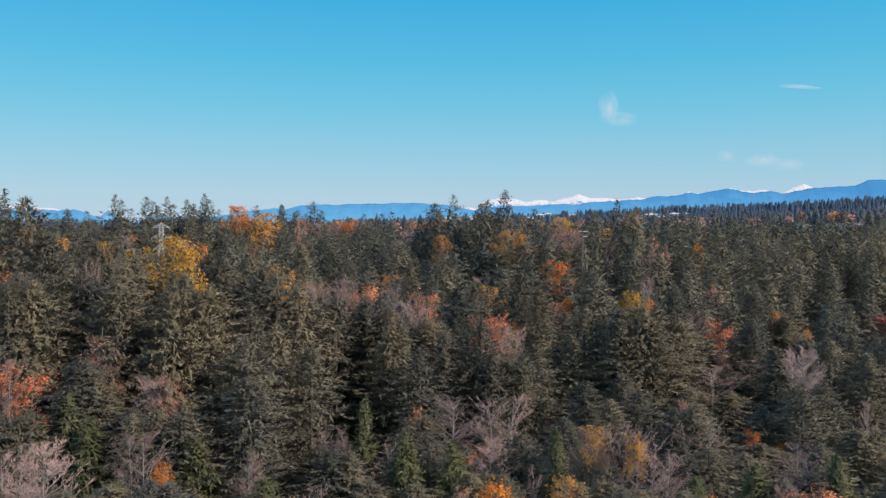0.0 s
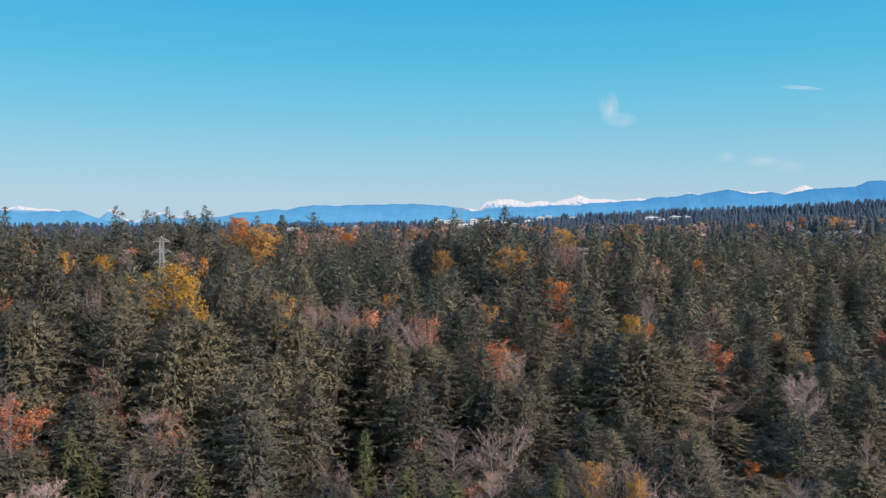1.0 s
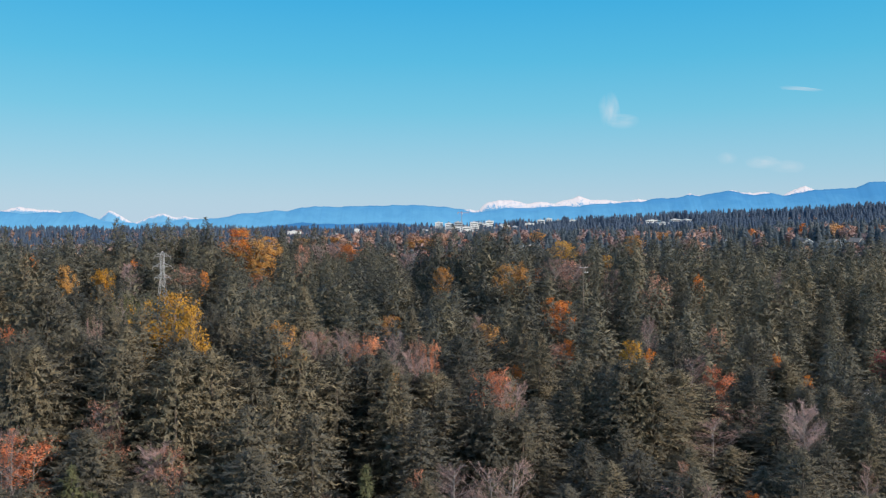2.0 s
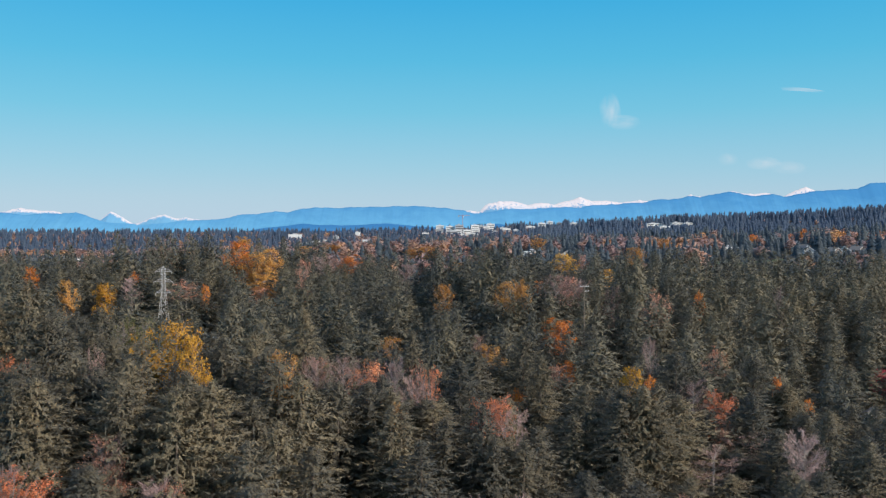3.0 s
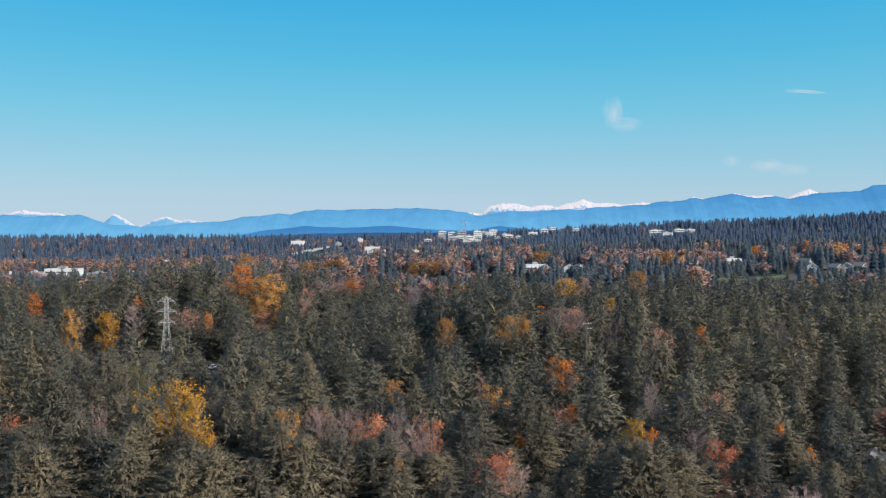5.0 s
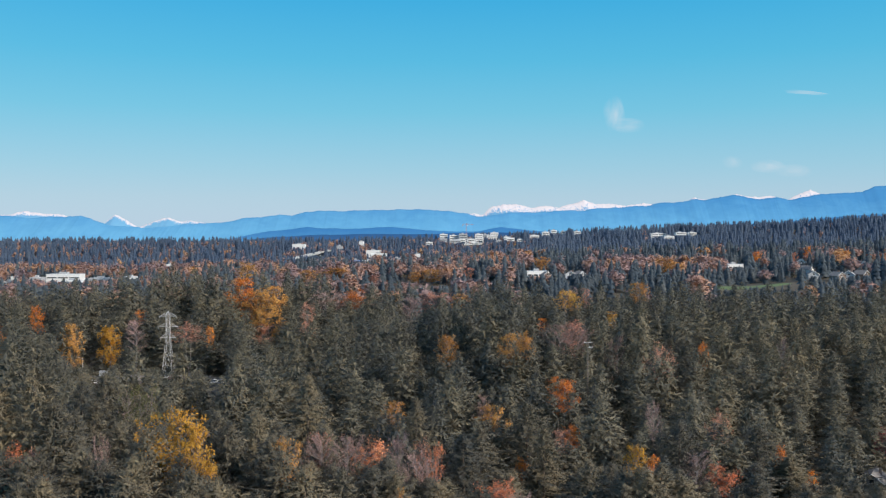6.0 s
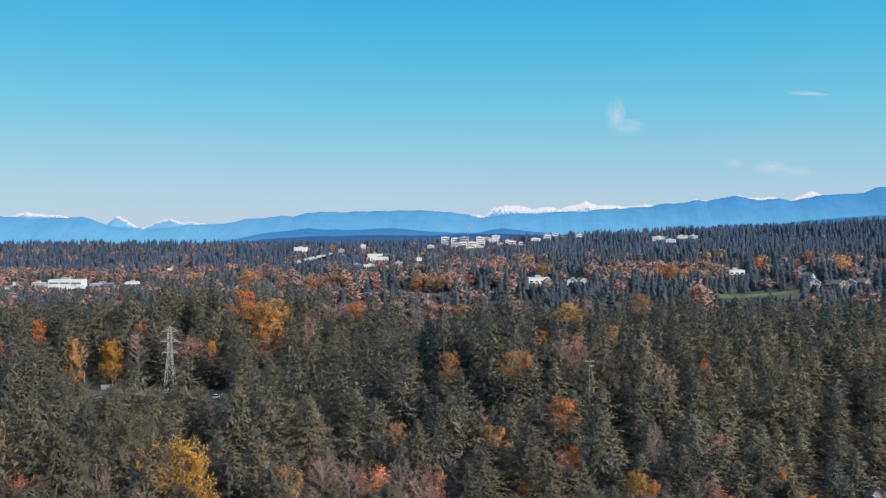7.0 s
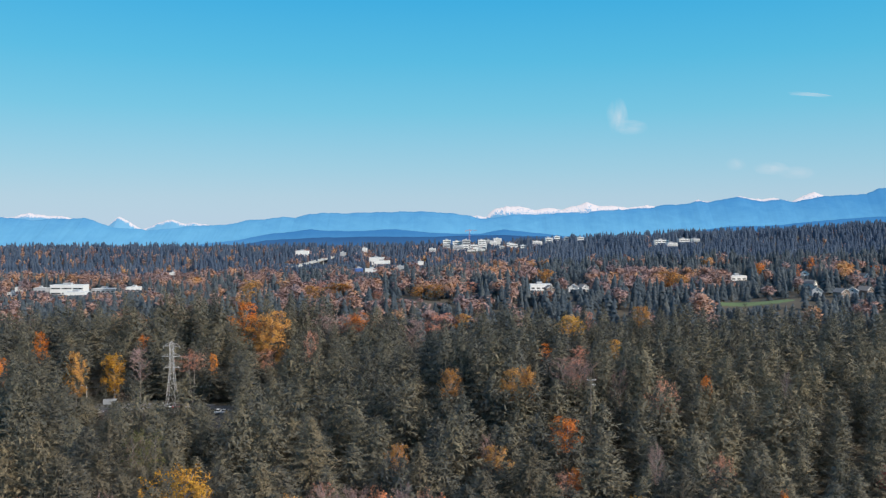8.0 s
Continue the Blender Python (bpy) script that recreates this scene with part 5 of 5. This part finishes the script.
crane_z = ground_at(34.8, 1655)
crane = tagged(new("tower_crane"), "red tower crane standing over the white town", "crane")
crane.location = (34.8, 1655, crane_z)
top = 72.0 - crane_z
part("mast", lattice(bmesh.new(), (0, 0, 0), (0, 0, top), 0.8, 0.15, 12), CRANE_RED, crane)
part("jib", lattice(bmesh.new(), (0, 0, top - 3), (14, 6, top - 3), 0.5, 0.12, 10), CRANE_RED, crane)
part("counter_jib", lattice(bmesh.new(), (0, 0, top - 3), (-8, -3.4, top - 3), 0.5, 0.12, 6), CRANE_RED, crane)
part("counterweight", boxed(-8.5, -6.5, -4.2, -2.4, top - 6, top - 3.6, bevel=0.1), CONCRETE, crane)
part("cab", boxed(0.9, 2.4, -1.0, 0.8, top - 5.6, top - 3.7, bevel=0.1), TRIM, crane)

overpass = tagged(new("overpass"), "pale concrete road overpass in the valley", "bridge")
overpass.location = (0, 0, 0)
a, b = Vector((-233.0, 1250.0, 16.5)), Vector((-202.0, 1460.0, 25.0))
way, n_span = b - a, 8
for k in range(n_span):
    p, q = a + way * k / n_span, a + way * (k + 1) / n_span
    bm = bmesh.new()
    side = Vector((way.y, -way.x, 0)).normalized() * 5.0
    pts = [p - side, p + side, q + side, q - side]
    vs = [bm.verts.new(v - Vector((0, 0, 1.2))) for v in pts] + [bm.verts.new(v) for v in pts]
    for f in ((3, 2, 1, 0), (4, 5, 6, 7), (0, 1, 5, 4), (1, 2, 6, 5), (2, 3, 7, 6), (3, 0, 4, 7)):
        bm.faces.new([vs[i] for i in f])
    part("deck", bm, CONCRETE, overpass)
    for s in (-1, 1):
        bm = bar(bmesh.new(), p + side * s + Vector((0, 0, 0.5)), q + side * s + Vector((0, 0, 0.5)), 0.5)
        part("barrier", bm, CONCRETE, overpass)
    m = (p + q) / 2
    part("pier", bar(bmesh.new(), (m.x, m.y, ground_at(m.x, m.y) - 1.0), (m.x, m.y, m.z - 1.2), 0.9, 8), CONCRETE, overpass)


# ---- the pylon and what stands round it ----
pz = ground_at(-108.7, 327)
pylon = tagged(new("electricity_pylon"), "grey lattice steel electricity pylon rising from the wood", "pylon")
pylon.location = (-108.7, 327, pz - 0.2)
ph = 31.9 - pz
waist, foot = ph - 10.3, 2.3
half_at = lambda z: foot + (0.75 - foot) * min(1.0, z / waist)
CORNERS = ((-1, -1), (1, -1), (1, 1), (-1, 1))
for sx, sy in CORNERS:
    bm = bmesh.new()
    bar(bm, (sx * foot, sy * foot, -0.5), (sx * 0.75, sy * 0.75, waist), 0.05)
    bar(bm, (sx * 0.75, sy * 0.75, waist), (sx * 0.6, sy * 0.6, ph - 1.2), 0.045)
    part("leg", bm, STEEL, pylon)
levels = [0.0, waist * 0.42, waist * 0.75, waist] + [waist + (ph - 1.2 - waist) * k / 5 for k in range(1, 6)]
for z0, z1 in zip(levels, levels[1:]):
    h0, h1 = half_at(z0), half_at(z1)
    for i in range(4):
        (ax, ay), (bx, by) = CORNERS[i], CORNERS[(i + 1) % 4]
        bm = bmesh.new()
        bar(bm, (ax * h0, ay * h0, z0), (bx * h1, by * h1, z1), 0.03)
        bar(bm, (bx * h0, by * h0, z0), (ax * h1, ay * h1, z1), 0.03)
        bar(bm, (ax * h1, ay * h1, z1), (bx * h1, by * h1, z1), 0.03)
        part("brace", bm, STEEL, pylon)
for z, reach in ((ph - 10.3, 3.1), (ph - 6.0, 3.8), (ph - 2.0, 3.2)):
    for s in (-1, 1):
        bm = bmesh.new()
        end = (s * reach, 0, z)
        for sy in (-0.65, 0.65):
            bar(bm, (s * 0.65, sy, z), end, 0.045)
            bar(bm, (s * 0.65, sy, z + 1.5), end, 0.035)
            for k in (0.35, 0.7):
                x = 0.65 + (reach - 0.65) * k
                bar(bm, (s * x, sy * (1 - k), z), (s * x, sy * (1 - k), z + 1.5 * (1 - k)), 0.03)
        arm = part("crossarm", bm, STEEL, pylon)
        bm = bmesh.new()
        for k in range(5):
            bar(bm, (s * reach, 0, z - 0.15 - 0.17 * k), (s * reach, 0, z - 0.25 - 0.17 * k), 0.09, 8)
        bar(bm, (s * reach, 0, z), (s * reach, 0, z - 1.05), 0.025, 6)
        part("insulator", bm, CERAMIC, arm)
bm = bmesh.new()
for sx, sy in CORNERS:
    bar(bm, (sx * 0.6, sy * 0.6, ph - 1.2), (0, 0, ph), 0.08)
part("peak", bm, STEEL, pylon)


def street_lamp(x, y, turn):
    base = new("street_lamp")
    base.matrix_basis = pose(x, y, ground_at(x, y) - 0.1, 0, 0, turn)
    part("pole", bar(bmesh.new(), (0, 0, 0), (0, 0, 7.6), 0.14, 8, 0.09), STEEL, base)
    part("arm", bar(bmesh.new(), (0, 0, 7.5), (-1.8, 0, 7.9), 0.07, 6), STEEL, base)
    part("lamp_head", boxed(-2.5, -1.7, -0.18, 0.18, 7.8, 7.98, bevel=0.05), TRIM, base)
    return tagged(base, "white steel street lamp beside the gravel yard", "street lamp")


def utility_pole(x, y, top, arms, label, group=""):
    z = ground_at(x, y) - 0.5
    base = new("utility_pole")
    base.location = (x, y, z)
    h = top - z
    part("pole", bar(bmesh.new(), (0, 0, 0), (0, 0, h), 0.2, 8, 0.13), WOOD, base)
    for k in range(arms):
        arm = part("crossarm", boxed(-1.3 if k % 2 == 0 else -0.1, 1.5, -0.06, 0.06, h - 0.55 - 1.5 * k, h - 0.43 - 1.5 * k, bevel=0.02), STEEL, base)
        for px in (-1.1, 0.6, 1.3):
            if px > 0 or k % 2 == 0:
                part("insulator", bar(bmesh.new(), (px, 0, h - 0.42 - 1.5 * k), (px, 0, h - 0.12 - 1.5 * k), 0.09, 8), CERAMIC, arm)
    return tagged(base, label, "utility pole", group)


street_lamp(-149.0, 343, 10)
utility_pole(-101.0, 343, ground_at(-101, 343) + 7.5, 1, "short wooden utility pole beside the car park", "poles by the yard")
utility_pole(-99.0, 344, ground_at(-99, 344) + 8.0, 1, "short wooden utility pole beside the car park", "poles by the yard")
utility_pole(43.2, 262, 29.0, 2, "wooden utility pole with pale crossarms above the firs")


def car(x, y, turn, paint, van=False):
    base = new("van" if van else "car")
    base.matrix_basis = pose(x, y, ground_at(x, y) + 0.18, 0, 0, turn)
    if van:
        part("body", boxed(-2.6, 2.6, -1.0, 1.0, 0.35, 2.4, bevel=0.15), PAINT[paint], base)
        part("windscreen", boxed(2.45, 2.62, -0.85, 0.85, 1.4, 2.1, bevel=0.03), GLASS, base)
    else:
        part("body", boxed(-2.2, 2.2, -0.9, 0.9, 0.3, 0.95, bevel=0.16), PAINT[paint], base)
        bm = boxed(-1.35, 0.95, -0.8, 0.8, 0.93, 1.5, bevel=0.1)
        for v in bm.verts:
            if v.co.z > 1.2:
                v.co.x = v.co.x * 0.72 - 0.08
                v.co.y *= 0.86
        part("cabin", bm, GLASS, base, "dark glass")
        part("roof", boxed(-1.0, 0.6, -0.66, 0.66, 1.49, 1.55, bevel=0.02), PAINT[paint], base)
    for wx in (-1.4, 1.4):
        for wy in (-0.85, 0.85):
            part("wheel", bar(bmesh.new(), (wx, wy - 0.1, 0.33), (wx, wy + 0.1, 0.33), 0.33, 14), TYRE, base)
    for wy in (-0.6, 0.6):
        part("headlight", boxed(2.16, 2.24, wy - 0.18, wy + 0.18, 0.62, 0.78, bevel=0.03), TRIM, base)
    return tagged(base, {"white": "white", "red": "red", "dark": "dark blue", "silver": "silver"}[paint] + (" delivery van parked in the yard" if van else " car parked on the asphalt"),
                  "van" if van else "car", "parked vehicles")


for x, y, turn, paint, van in ((-112.0, 334, 15, "white", False), (-108.5, 333, 20, "red", False), (-115.5, 336, 10, "white", False), (-138.2, 340, 5, "silver", True),
                               (-96.0, 327, 80, "silver", False), (-93.5, 328, 80, "dark", False), (-91.0, 328, 80, "white", False), (-88.5, 328, 80, "silver", False),
                               (-138.0, 328, 10, "white", False)):
    car(x, y, turn, paint, van)


# ---- thin high clouds, far off ----
def cloud(name, label, bearing, height, wide, tall, seed, stretch, density, tip=0.0, fall=0.0):
    far = 4700.0
    m = bpy.data.materials.new("self_lit_thin_cloud")
    m.use_nodes = True
    nt = m.node_tree
    out = nt.nodes["Material Output"]
    tc = nt.nodes.new("ShaderNodeTexCoord")
    sep = nt.nodes.new("ShaderNodeSeparateXYZ")
    nt.links.new(tc.outputs["Generated"], sep.inputs[0])
    mp = node(nt, "ShaderNodeMapping", Scale=stretch, Location=(seed, seed * 0.7, 0))
    nt.links.new(tc.outputs["Generated"], mp.inputs["Vector"])
    n1 = node(nt, "ShaderNodeTexNoise", Scale=1.6, Detail=5.0, Roughness=0.55, Distortion=0.4)
    nt.links.new(mp.outputs[0], n1.inputs["Vector"])
    fade = nt.nodes.new("ShaderNodeTexGradient")
    fade.gradient_type = "SPHERICAL"
    mp2 = node(nt, "ShaderNodeMapping", Location=(-1.0, 0.0, -1.0), Scale=(2.0, 0.0, 2.0))
    nt.links.new(tc.outputs["Generated"], mp2.inputs["Vector"])
    nt.links.new(mp2.outputs[0], fade.inputs[0])
    prod = nt.nodes.new("ShaderNodeMath")
    prod.operation = "MULTIPLY"
    nt.links.new(n1.outputs[0], prod.inputs[0])
    nt.links.new(fade.outputs[1], prod.inputs[1])
    thick = node(nt, "ShaderNodeMapRange", **{"From Min": 0.10, "From Max": 0.62, "To Max": density})
    nt.links.new(prod.outputs[0], thick.inputs["Value"])
    # the sheet emits its white itself, standing in for sunlight on the cloud
    em = node(nt, "ShaderNodeEmission", Color=(0.80, 0.80, 0.84, 1), Strength=1.0)
    tr = nt.nodes.new("ShaderNodeBsdfTransparent")
    mx = nt.nodes.new("ShaderNodeMixShader")
    nt.links.new(thick.outputs[0], mx.inputs[0])
    nt.links.new(tr.outputs[0], mx.inputs[1])
    nt.links.new(em.outputs[0], mx.inputs[2])
    nt.links.new(mx.outputs[0], out.inputs["Surface"])
    us, vs = np.meshgrid(np.linspace(-1, 1, 25), np.linspace(-1, 1, 17))
    x = bearing * far + us * wide / 2 + vs * tip
    z = height + vs * tall / 2 - us * fall
    y = far + 30 * (us ** 2 + vs ** 2)
    i = (np.arange(16)[:, None] * 25 + np.arange(24)[None, :]).ravel()
    t = np.concatenate((np.stack((i, i + 1, i + 26), 1), np.stack((i, i + 26, i + 25), 1)))
    ob = new(name, tri_mesh(name, np.stack((x, y, z), 2).reshape(-1, 3), t, m))
    return tagged(ob, label, "cloud", kind="structure")


cloud("cloud_wisp", "small white wisp of high cloud", 0.196, 690.0, 120.0, 260.0, 3.0, (2.0, 1.0, 1.2), 0.46, -25.0)
cloud("cloud_trail", "faint trailing veil of cloud below the wisp", 0.212, 626.0, 240.0, 90.0, 5.0, (1.2, 1.0, 2.0), 0.38, 0.0, 14.0)
cloud("cloud_streak", "thin white streak of high cloud", 0.424, 808.0, 290.0, 26.0, 8.0, (1.0, 1.0, 2.0), 0.62, -40.0, 14.0)
cloud("cloud_puff", "pale low puff of thin cloud over the mountains", 0.378, 402.0, 210.0, 80.0, 12.0, (1.5, 1.0, 1.2), 0.42, -30.0, 10.0)
cloud("cloud_puff_low", "fainter low puff of thin cloud over the mountains", 0.408, 376.0, 230.0, 80.0, 17.0, (1.5, 1.0, 1.2), 0.30, -20.0, 12.0)
cloud("cloud_puff_small", "faint small puff of thin cloud over the mountains", 0.335, 425.0, 130.0, 80.0, 21.0, (1.5, 1.0, 1.2), 0.24, -10.0, 8.0)
